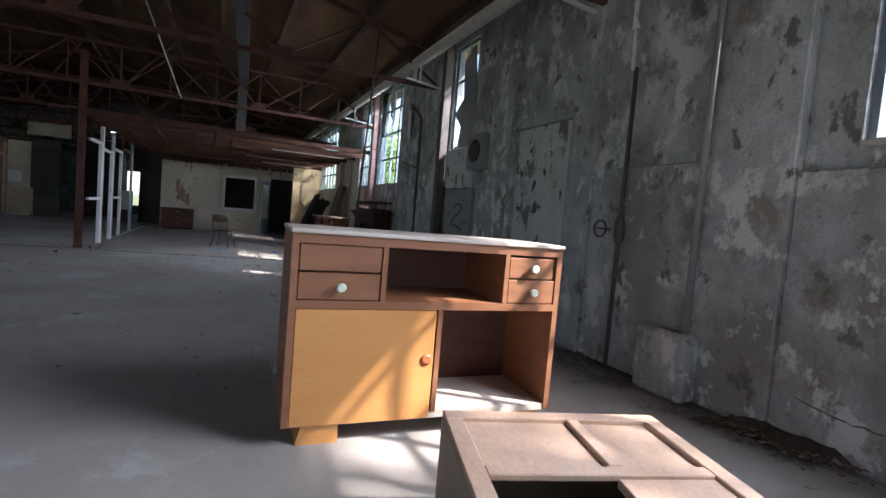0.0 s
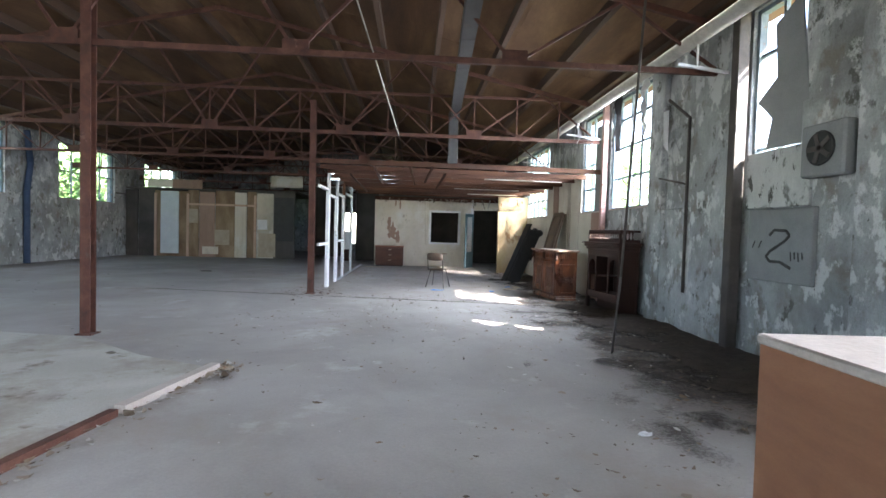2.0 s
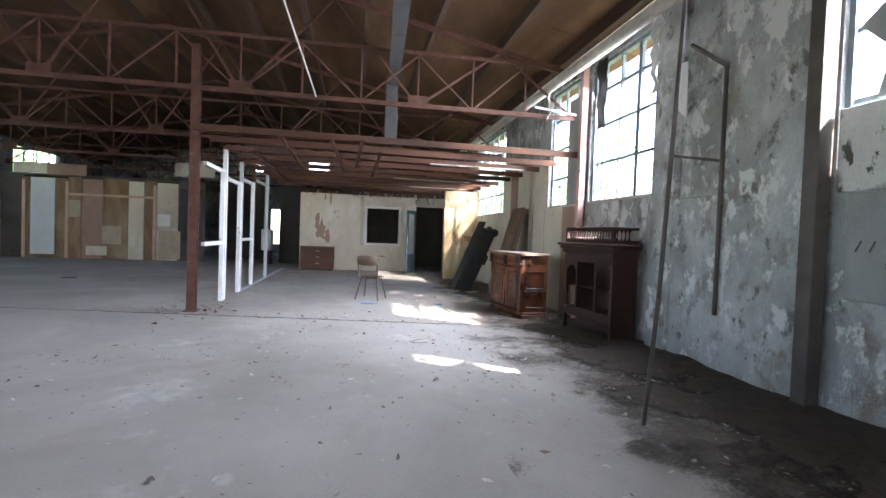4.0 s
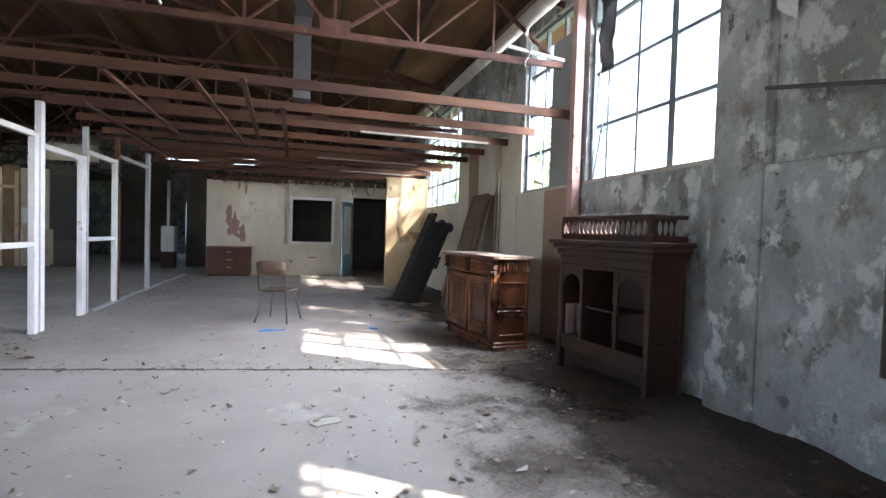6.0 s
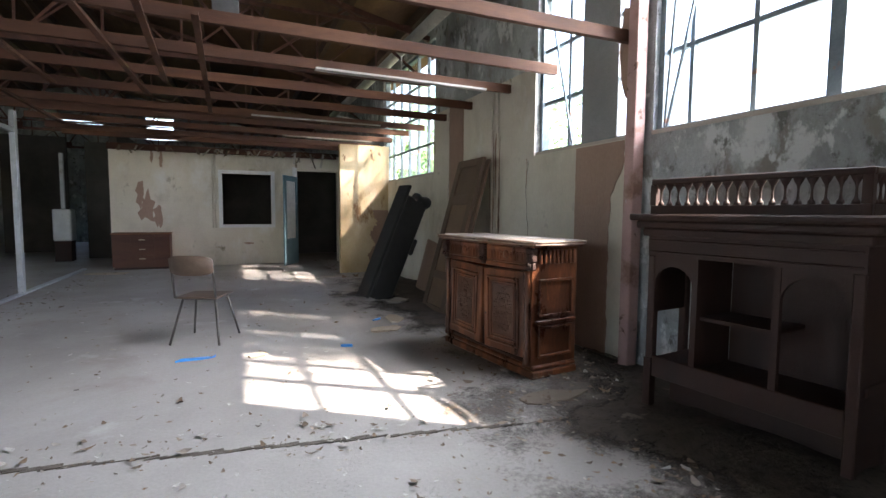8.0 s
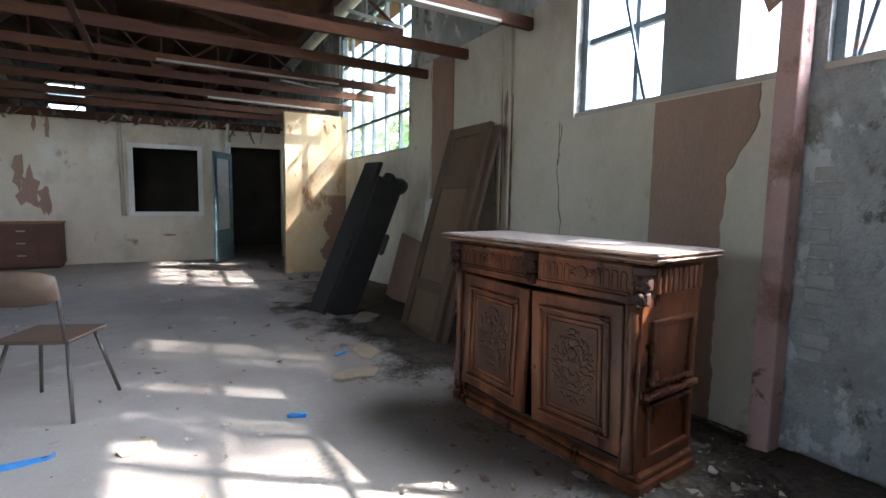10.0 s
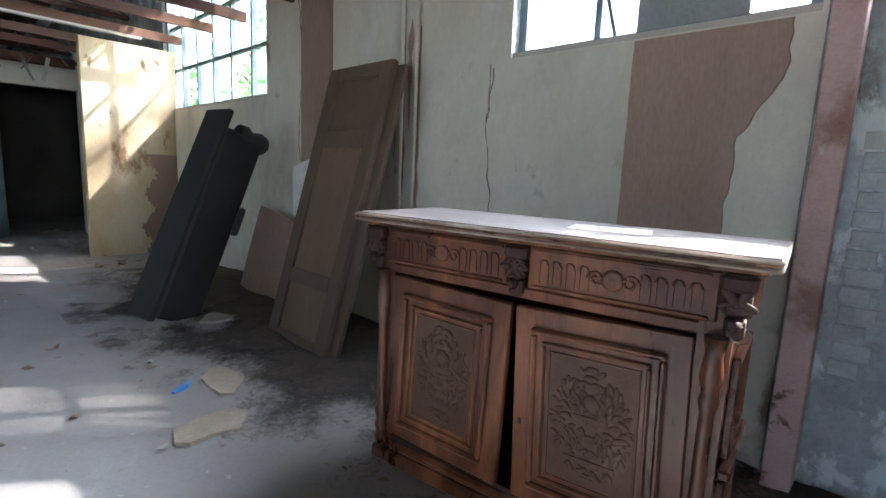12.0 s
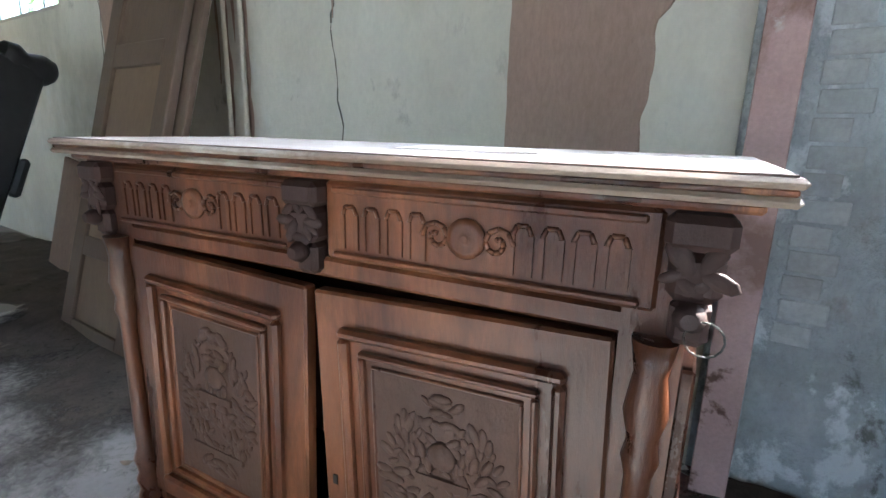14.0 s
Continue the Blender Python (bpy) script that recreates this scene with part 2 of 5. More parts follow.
M_DARKWOOD = material("blackened_wood", [(0.019, 0.0065, 0.004), (0.046, 0.016, 0.0095)], 0.7, 3, 90, 0.15, stretch=(1, 1, 0.35), stain=[((0.06, 0.03, 0.02), 2, 0.66, 0.1)])
M_BLACK = material("black_lacquer", [(0.012, 0.012, 0.013), (0.03, 0.03, 0.031)], 0.5, 3, 80, 0.1)
M_DOORPAN = material("brown_panel_wood", [(0.09, 0.056, 0.036), (0.14, 0.09, 0.06)], 0.65, 3, 80, 0.12, stretch=(1, 1, 0.3))
M_DOORINS = material("tan_panel_wood", [(0.15, 0.09, 0.055), (0.20, 0.13, 0.082)], 0.7, 3, 80, 0.1, stretch=(1, 1, 0.3))
M_CHAIRWOOD = material("worn_plywood_seat", [(0.085, 0.055, 0.038), (0.14, 0.095, 0.066)], 0.55, 5, 90, 0.1)
M_TUBE = material("dull_tube_steel", [(0.07, 0.065, 0.06), (0.15, 0.14, 0.13)], 0.45, 6, 90, 0.1, metal=0.6)
M_BLUE = material("blue_plastic", [(0.03, 0.22, 0.62), (0.06, 0.33, 0.75)], 0.35, 6, 60, 0.1)
M_TEALDOOR = material("blue_green_paint", [(0.09, 0.17, 0.21), (0.16, 0.27, 0.32)], 0.6, 4, 70, 0.2, stain=[((0.4, 0.42, 0.4), 3, 0.62, 0.08)])
M_SIGN = material("grey_steel_panel", [(0.20, 0.21, 0.215), (0.27, 0.28, 0.285)], 0.65, 2, 70, 0.1, stain=[((0.12, 0.11, 0.10), 3, 0.66, 0.06)])
M_INK = material("black_spray_paint", [(0.03, 0.03, 0.03), (0.06, 0.06, 0.06)], 0.6, 8, 90, 0.0)
M_KNOB = material("pale_green_knob", [(0.50, 0.55, 0.46), (0.60, 0.65, 0.55)], 0.35, 8, 90, 0.0)
M_REDPULL = material("orange_red_pull", [(0.50, 0.12, 0.04), (0.60, 0.18, 0.07)], 0.4, 8, 90, 0.0)
M_DEBRIS = material("leaf_and_plaster_litter", [(0.12, 0.085, 0.055), (0.22, 0.17, 0.12), (0.42, 0.40, 0.36)], 0.95, 7, 60, 0.2, contrast=0.6, island=[(0.10, 0.07, 0.045), (0.17, 0.12, 0.08), (0.27, 0.22, 0.17), (0.36, 0.33, 0.29), (0.50, 0.48, 0.45), (0.20, 0.13, 0.08)])
M_LITTER = material("brown_leaf_litter", [(0.10, 0.075, 0.055), (0.18, 0.145, 0.11)], 0.95, 7, 60, 0.2, island=[(0.09, 0.068, 0.05), (0.14, 0.105, 0.078), (0.20, 0.16, 0.125), (0.12, 0.085, 0.06), (0.26, 0.215, 0.175)])
# silt and drifted dirt, toned darker to take in the floor's shade
M_SILT = thin_out(material("brown_silt_and_shade", [(0.10, 0.084, 0.070), (0.165, 0.143, 0.122)], 0.97, 4, 50, 0.4, stain=[((0.11, 0.092, 0.075), 5, 0.58, 0.08)]), 0.008)
M_DRIFT = thin_out(material("leaf_dirt_and_shade", [(0.045, 0.034, 0.026), (0.09, 0.071, 0.056)], 0.98, 6, 50, 0.8, stain=[((0.17, 0.14, 0.11), 6, 0.62, 0.05)]), 0.026)
M_DIRT = material("dark_leaf_dirt", [(0.075, 0.062, 0.05), (0.14, 0.118, 0.095)], 0.98, 6, 50, 0.8, stain=[((0.17, 0.14, 0.11), 6, 0.62, 0.05)])
M_CARD = material("grey_cardboard", [(0.36, 0.29, 0.21), (0.46, 0.39, 0.30)], 0.9, 4, 60, 0.1)
M_PARTITION = material("stained_partition_board", [(0.12, 0.07, 0.038), (0.22, 0.145, 0.085), (0.33, 0.25, 0.165)], 0.85, 1.3, 50, 0.15, contrast=0.6, stretch=(1, 1, 0.35))
M_PALEDOOR = material("pale_blue_white_paint", [(0.55, 0.62, 0.64), (0.66, 0.72, 0.74)], 0.6, 2, 70, 0.1)
# the dimness of the back rooms is put into this dark colour
M_DARKROOM = material("dim_room_wall", [(0.05, 0.045, 0.04), (0.10, 0.09, 0.08)], 0.9, 1.2, 40, 0.2)
M_BRICK = material("grey_brick", [(0.30, 0.30, 0.29), (0.46, 0.46, 0.45)], 0.9, 5, 60, 0.3, vary=0.08)
M_LEAF = material("foliage", [(0.12, 0.23, 0.06), (0.22, 0.37, 0.13)], 0.7, 3, 30, 0.0)
M_BARK = material("bark", [(0.10, 0.08, 0.06), (0.18, 0.15, 0.11)], 0.95, 6, 60, 0.5)
M_GRASS = material("overgrown_ground", [(0.08, 0.11, 0.04), (0.16, 0.16, 0.08)], 0.95, 0.6, 20, 0.3)
M_GLASS = glass_material()


# ---- building helpers ----
def box(bm, x0, x1, y0, y1, z0, z1, bevel=0.0, m=None):
    vs = [Vector((x, y, z)) for x in (x0, x1) for y in (y0, y1) for z in (z0, z1)]
    vs = [bm.verts.new(m @ v if m else v) for v in vs]
    fs = [bm.faces.new([vs[i] for i in q]) for q in ((0, 1, 3, 2), (4, 6, 7, 5), (0, 4, 5, 1), (2, 3, 7, 6), (0, 2, 6, 4), (1, 5, 7, 3))]
    if bevel:
        bmesh.ops.bevel(bm, geom=list({e for f in fs for e in f.edges}), offset=bevel, segments=1, affect="EDGES", clamp_overlap=True)
    return bm


def bar(bm, a, b, w, h=None, sides=4):
    """A straight bar from a to b, of rectangular or round section."""
    a, b = Vector(a), Vector(b)
    d = (b - a).normalized()
    up = Vector((0, 0, 1)) if abs(d.z) < 0.95 else Vector((0, 1, 0))
    u = d.cross(up).normalized()
    v = u.cross(d)
    h = h or w
    if sides == 4:
        ring = [(-w / 2, -h / 2), (w / 2, -h / 2), (w / 2, h / 2), (-w / 2, h / 2)]
    else:
        ring = [(math.cos(2 * math.pi * i / sides) * w / 2, math.sin(2 * math.pi * i / sides) * h / 2) for i in range(sides)]
    A = [bm.verts.new(a + u * p + v * q) for p, q in ring]
    B = [bm.verts.new(b + u * p + v * q) for p, q in ring]
    n = len(ring)
    for i in range(n):
        f = bm.faces.new((A[i], A[(i + 1) % n], B[(i + 1) % n], B[i]))
        f.smooth = sides > 4
    bm.faces.new(A[::-1])
    bm.faces.new(B)
    return bm


def tube(bm, pts, r, sides=8):
    for a, b in zip(pts, pts[1:]):
        bar(bm, a, b, 2 * r, 2 * r, sides)
    return bm


def lathe(bm, profile, m=None, sides=14):
    """A turned shape: rows of radius and height about z."""
    rings = []
    for r, z in profile:
        ring = [Vector((math.cos(2 * math.pi * i / sides) * r, math.sin(2 * math.pi * i / sides) * r, z)) for i in range(sides)]
        rings.append([bm.verts.new(m @ p if m else p) for p in ring])
    for A, B in zip(rings, rings[1:]):
        for i in range(sides):
            bm.faces.new((A[i], A[(i + 1) % sides], B[(i + 1) % sides], B[i])).smooth = True
    bm.faces.new(rings[0][::-1])
    bm.faces.new(rings[-1])
    return bm


def mesh_ob(name, bm, mat, parent=None):
    bmesh.ops.recalc_face_normals(bm, faces=bm.faces)
    me = bpy.data.meshes.new(name)
    bm.to_mesh(me)
    bm.free()
    me.materials.append(mat)
    ob = new(name, me)
    if parent:
        ob.parent = parent
    return ob


def part(name, bm, mat, parent, label=""):
    ob = mesh_ob(name, bm, mat, parent)
    if label:
        ob["label"] = label
    return ob


def thing(name, m, label, category, group="", kind=""):
    e = new(name)
    e.empty_display_size = 0.1
    e.matrix_world = m
    return tagged(e, label, category, group, kind)


def solid(name, bm, mat, label, category, group="", kind=""):
    return tagged(mesh_ob(name, bm, mat), label, category, group, kind)


def B(*a, **k):
    return box(bmesh.new(), *a, **k)


def pierced(bm, along, p0, p1, t0, t1, z0, z1, holes):
    """A wall along x or y from p0 to p1, between t0 and t1 in thickness, with holes (a, b, zlo, zhi) right through it."""
    cuts = sorted({p0, p1, *(h[0] for h in holes), *(h[1] for h in holes)})
    for a, b in zip(cuts, cuts[1:]):
        mid = (a + b) / 2
        spans, z = [], z0
        for h in sorted((h for h in holes if h[0] < mid < h[1]), key=lambda h: h[2]):
            if h[2] > z:
                spans.append((z, h[2]))
            z = h[3]
        if z < z1:
            spans.append((z, z1))
        for lo, hi in spans:
            if along == "x":
                box(bm, a, b, t0, t1, lo, hi)
            else:
                box(bm, t0, t1, a, b, lo, hi)
    return bm

# ---- structure ----
WX, LX, Y0, Y1 = 4.06, -12.2, -4.0, 33.0      # right wall, left wall, back and far ends
EAVE, RIDGE, RX = 4.35, 6.05, -3.9             # roof heights and the ridge's x
SILL, HEAD = 1.88, 4.05
WINDOWS_R = [(-0.93, 2.8), (7.9, 8.7), (11.0, 12.84), (13.03, 14.46), (17.38, 20.35)]
WINDOWS_L = [(-0.9, 2.3), (4.6, 7.8), (10.05, 13.25), (15.5, 18.7), (20.95, 24.15), (26.4, 29.6)]


def setting(name, bm, mat, label, category):
    return solid(name, bm, mat, label, category, kind="structure")


bm = bmesh.new()
g0 = 400.0
box(bm, -g0, g0, -g0, g0, -0.5, -0.35)
setting("ground", bm, M_GRASS, "overgrown green ground outside the old factory", "ground")
setting("floor", B(LX, WX, Y0, Y1, -0.3, 0.0), M_FLOOR, "dusty grey concrete factory floor with stains and litter", "floor")

bm = pierced(bmesh.new(), "y", Y0, Y1, WX, WX + 0.17, -0.3, EAVE - 0.02, [(a, b, SILL, HEAD) for a, b in WINDOWS_R])
wall_e = setting("wall_east", bm, M_WALL, "grey weathered plaster wall with dark stains and tall windows", "wall")
bm = pierced(bmesh.new(), "y", Y0, Y1, LX - 0.32, LX, -0.3, EAVE + 0.1, [(a, b, 2.15, 4.15) for a, b in WINDOWS_L])
setting("wall_west", bm, M_WALL, "grey green plaster wall with broad steel windows", "wall")


def gable(name, y0, y1, holes, label):
    xa, xb, zc = -6.5, 0.8, 5.0
    za = EAVE + (RIDGE - EAVE) * (xa - LX) / (RX - LX) + 0.02
    zb = EAVE + (RIDGE - EAVE) * (WX - xb) / (WX - RX) + 0.02
    bm = pierced(bmesh.new(), "x", LX - 0.32, xa, y0, y1, -0.3, EAVE, [h for h in holes if h[1] <= xa])
    pierced(bm, "x", xb, WX + 0.32, y0, y1, -0.3, EAVE, [])
    pierced(bm, "x", xa, xb, y0, y1, -0.3, zc, [h for h in holes if h[0] > xa])
    for vs in ([(LX - 0.32, EAVE), (xa, EAVE), (xa, za)], [(xb, EAVE), (WX + 0.32, EAVE), (xb, zb)], [(xa, zc), (xb, zc), (xb, zb), (RX, RIDGE + 0.05), (xa, za)]):
        F = [bm.verts.new((x, y0, z)) for x, z in vs]
        K = [bm.verts.new((x, y1, z)) for x, z in vs]
        bm.faces.new(F)
        bm.faces.new(K[::-1])
        for i in range(len(vs)):
            j = (i + 1) % len(vs)
            bm.faces.new((F[i], K[i], K[j], F[j]))
    return setting(name, bm, M_WALL, label, "wall")


# south openings are never in view, added for the fill lamps
gable("wall_south", Y0 - 0.3, Y0, [(-6.4, -5.0, 1.0, 3.4), (-1.5, 0.79, 0.0, 3.0)], "plain grey plaster end wall, unseen, with openings added for fill light")
gable("wall_north", Y1, Y1 + 0.3, [(-4.05, -3.05, 0.5, 2.35), (-4.9, -3.6, 4.3, 4.75), (-2.15, -1.1, 4.1, 4.98)], "grey end wall with broken high openings")

# broken boards left across the high openings
for x0, x1, zs in ((-4.9, -3.6, (4.42, 4.6)), (-2.15, -1.1, (4.3, 4.75))):
    for z in zs:
        setting("slat", bar(bmesh.new(), (x0 - 0.05, Y1 - 0.02, z), (x1 + 0.05, Y1 - 0.02, z + random.uniform(-0.03, 0.03)), 0.03, 0.07), M_RAFTER, "broken dark slat across a high opening", "slat")

# roof: two slopes of plywood decking in sheets
bm = bmesh.new()
# the unseen east overhang is sized to cut off the sun patches
for x0, z0, x1, z1 in ((WX + 0.64, EAVE - 0.137, RX, RIDGE), (LX - 0.4, EAVE - 0.085, RX, RIDGE)):
    n = 6
    for i in range(n):
        a, b = i / n, (i + 1) / n
        xa, xb, za, zb = x0 + (x1 - x0) * a, x0 + (x1 - x0) * b, z0 + (z1 - z0) * a, z0 + (z1 - z0) * b
        y = Y0 - 0.4
        while y < Y1 + 0.4:
            ye = min(y + 2.44, Y1 + 0.4)
            lift = random.uniform(0, 0.012)
            vs = [bm.verts.new(p) for p in ((xa, y, za + lift), (xb, y, zb + lift), (xb, ye, zb + lift), (xa, ye, za + lift), (xa, y, za + 0.1), (xb, y, zb + 0.1), (xb, ye, zb + 0.1), (xa, ye, za + 0.1))]
            for q in ((0, 1, 2, 3), (4, 7, 6, 5), (0, 4, 5, 1), (1, 5, 6, 2), (2, 6, 7, 3), (3, 7, 4, 0)):
                bm.faces.new([vs[k] for k in q])
            y = ye
setting("ceiling", bm, M_PLY, "brown aged plywood roof decking between timber purlins", "ceiling")


def roof_z(x):
    return EAVE + (RIDGE - EAVE) * ((WX - x) / (WX - RX) if x > RX else (x - LX) / (RX - LX)) - 0.02


bm = bmesh.new()
purlins = [3.75, 2.75, 1.62, 0.5, -0.6, -1.7, -2.8, -4.4, -5.5, -6.6, -7.7, -8.8, -9.9, -10.9, -11.8]
for x in purlins:
    z = roof_z(x)
    box(bm, x - 0.045, x + 0.045, Y0, Y1, z - 0.2, z - 0.01)
setting("roof_beams", bm, M_RAFTER, "dark brown timber purlins under the roof decking", "beam")

# ---- outside ----
rnd = random.Random(5)


def tree(name, x, y, height, spread, label, clumps=70, low=0.12):
    t = thing(name, pose(x, y, -0.36), label, "tree")
    bm = bmesh.new()
    prev = Vector((0, 0, 0))
    for i in range(6):
        p = Vector((rnd.uniform(-0.1, 0.1), rnd.uniform(-0.1, 0.1), height * 0.75 * (i + 1) / 6))
        bar(bm, prev, p, 0.34 * (1 - i / 7), None, 8)
        if i > 1:
            for _ in range(2):
                a = rnd.uniform(0, 6.28)
                bar(bm, p, p + Vector((math.cos(a) * spread * 0.6, math.sin(a) * spread * 0.6, rnd.uniform(0.3, 1.2))), 0.07, None, 5)
        prev = p
    part("trunk", bm, M_BARK, t)
    bm = bmesh.new()
    for _ in range(clumps):
        a, r = rnd.uniform(0, 6.28), spread * math.sqrt(rnd.random())
        c = Vector((math.cos(a) * r, math.sin(a) * r, height * rnd.uniform(low, 1.0)))
        for _ in range(26):
            p = c + Vector((rnd.gauss(0, 0.35), rnd.gauss(0, 0.35), rnd.gauss(0, 0.35)))
            u = Vector((rnd.gauss(0, 1), rnd.gauss(0, 1), rnd.gauss(0, 1))).normalized() * rnd.uniform(0.06, 0.13)
            v = u.orthogonal().normalized() * u.length * 0.6
            bm.faces.new([bm.verts.new(p + q) for q in (-u, v, u, -v)])
    part("crown", bm, M_LEAF, t)
    return t


for x, y, h, s in ((-15.2, 20.5, 6.5, 2.0), (-15.0, 23.8, 6.0, 2.0), (-15.4, 27.2, 6.5, 2.2), (-15.2, 31.0, 6.5, 2.4), (8.2, 21.5, 5.0, 1.9), (8.6, 25.2, 5.6, 2.2), (7.6, 28.5, 5.0, 2.0)):
    tree("tree", x, y, h, s, "leafy green broad-leaved tree outside the factory windows", 190, 0.05)
# added trees, out of view, set along the sun's rays to break up its patches
for x, y, h, s, n, low in ((16.0, 5.45, 18.5, 1.7, 150, 0.8), (16.0, 10.0, 19.0, 2.8, 200, 0.74)):
    tree("tree", x, y, h, s, "unseen thin-crowned tree added to dapple the sun on the floor", n, low)
# another added sun blocker, for the first window
tree("tree", 9.0, -3.0, 11.2, 1.0, "unseen narrow tree added to thin the sun by the cabinets", 42, 0.78)


# ---- windows ----
def steel_window(name, xw, y0, y1, z0, z1, ys, zs, label, panes=(), thick=()):
    w = thing(name, pose(xw, 0, 0), label, "window", kind="structure")
    d = 0.045
    bm = bmesh.new()
    for a, b, lo, hi in ((y0, y1, z0, z0 + 0.05), (y0, y1, z1 - 0.05, z1), (y0, y0 + 0.05, z0 + 0.05, z1 - 0.05), (y1 - 0.05, y1, z0 + 0.05, z1 - 0.05)):
        box(bm, -d, d, a, b, lo, hi)
    part("window_frame", bm, M_SASH, w)
    for y in ys:
        t = 0.04 if y in thick else 0.018
        part("glazing_bar", B(-0.025, 0.025, y - t, y + t, z0 + 0.05, z1 - 0.05), M_SASH, w)
    for z in zs:
        part("glazing_bar", B(-0.02, 0.02, y0 + 0.05, y1 - 0.05, z - 0.018, z + 0.018), M_SASH, w)
    for a, b, lo, hi in panes:
        p = part("pane", B(-0.003, 0.003, a, b, lo, hi), M_GLASS, w)
        p.visible_shadow = False
    part("window_sill", B(-0.1 if xw > 0 else 0.0, 0.0 if xw > 0 else 0.12, y0, y1, z0 - 0.001, z0 + 0.03), M_DUST, w)
    return w


def split(a, b, n):
    return [a + (b - a) * (i + 1) / n for i in range(n - 1)]


for i, (a, b) in enumerate(WINDOWS_R):
    n = {0: 7, 1: 2, 2: 3, 3: 3, 4: 6}[i]
    ys = [11.61, 12.08, 12.56] if i == 2 else split(a, b, n)
    zs = [2.5, 3.08, 3.62] if i == 2 else split(SILL, HEAD, 4)
    cells = [(p + 0.02, q - 0.02, lo + 0.02, hi - 0.02) for p, q in zip([a, *ys], [*ys, b]) for lo, hi in zip([SILL + 0.05, *zs], [*zs, HEAD - 0.05])]
    panes = [c for k, c in enumerate(cells) if i == 4 and k % 3 != 1]
    steel_window(f"window_{i + 1}", WX + 0.09, a, b, SILL, HEAD, ys, zs, "tall steel-framed factory window, glass mostly gone", panes, (11.61,))
for i, (a, b) in enumerate(WINDOWS_L):
    ys = split(a, b, 4)
    panes = [(p + 0.02, q - 0.02, lo + 0.02, hi - 0.02) for p, q in zip([a, *ys], [*ys, b]) for lo, hi in ((2.2, 3.15), (3.15, 4.1))]
    steel_window(f"window_{i + 6}", LX - 0.12, a, b, 2.15, 4.15, ys, [3.15], "broad steel window with green foliage behind dusty panes", panes)

# ---- east wall: piers, ledge, pipes ----
for y0, y1 in ((8.85, 9.7), (10.55, 10.97), (5.0, 5.33), (6.62, 7.15), (3.1, 3.75)):
    setting("pier", B(WX - 0.10, WX - 0.002, y0, y1, 0.0, EAVE - 0.12, 0.008), M_WALL, "stained plaster pier standing against the wall", "pier")
setting("trim", B(WX - 0.09, WX - 0.002, 9.7, 10.55, 0.0, 1.80, 0.01), M_WALL, "thicker plaster dado with a dusty ledge", "trim")
setting("trim", B(WX - 0.07, WX - 0.002, 3.75, 5.0, 0.0, 1.85, 0.01), M_WALL, "thicker plaster dado with a dusty ledge", "trim")
setting("trim", B(WX - 0.06, WX - 0.002, -2.0, 3.1, 0.0, 1.74, 0.01), M_WALL, "thicker plaster dado with a dusty ledge", "trim")

# blocked doorway with a raised frame
t = thing("blocked_doorway", pose(WX, 5.95, 0), "bricked-up doorway with peeling white paint in the wall", "doorway", kind="structure")
part("infill", B(-0.03, -0.004, -0.54, 0.55, 0.0, 2.42), M_PEEL, t, "peeling whitewashed infill")
part("frame", B(-0.09, -0.003, -0.62, -0.54, 0.0, 2.47), M_WALL, t)
part("frame", B(-0.09, -0.003, 0.55, 0.66, 0.0, 2.47), M_WALL, t)
part("lintel", B(-0.10, -0.003, -0.54, 0.55, 2.42, 2.54), M_WALL, t)

# steel channel columns by the wall
def column(x, y, z1, mat, label, w=0.13):
    t = thing("steel_column", pose(x, y, 0), label, "column")
    part("web", B(-w / 2, -w / 2 + 0.012, -w / 2, w / 2, 0, z1, 0.003), mat, t)
    part("flange", B(-w / 2 + 0.012, w / 2, -w / 2, -w / 2 + 0.012, 0, z1), mat, t)
    part("flange", B(-w / 2 + 0.012, w / 2, w / 2 - 0.012, w / 2, 0, z1), mat, t)
    part("base_plate", B(-w * 0.8, w * 0.8, -w * 0.8, w * 0.8, 0.0, 0.015), mat, t)
    return t


column(WX - 0.11, 8.76, 4.2, M_STEELBROWN, "dark steel channel column fixed to the wall by a window")
column(WX - 0.09, 12.935, 4.2, M_PINK, "pink primed steel channel column by the tall window", 0.1)
column(-3.8, 9.24, 4.0, M_RUST, "rust-red steel column holding up a roof truss", 0.12)
column(-2.0, 13.45, 4.0, M_RUST, "rust-red steel column at the end of the stud partition", 0.12)


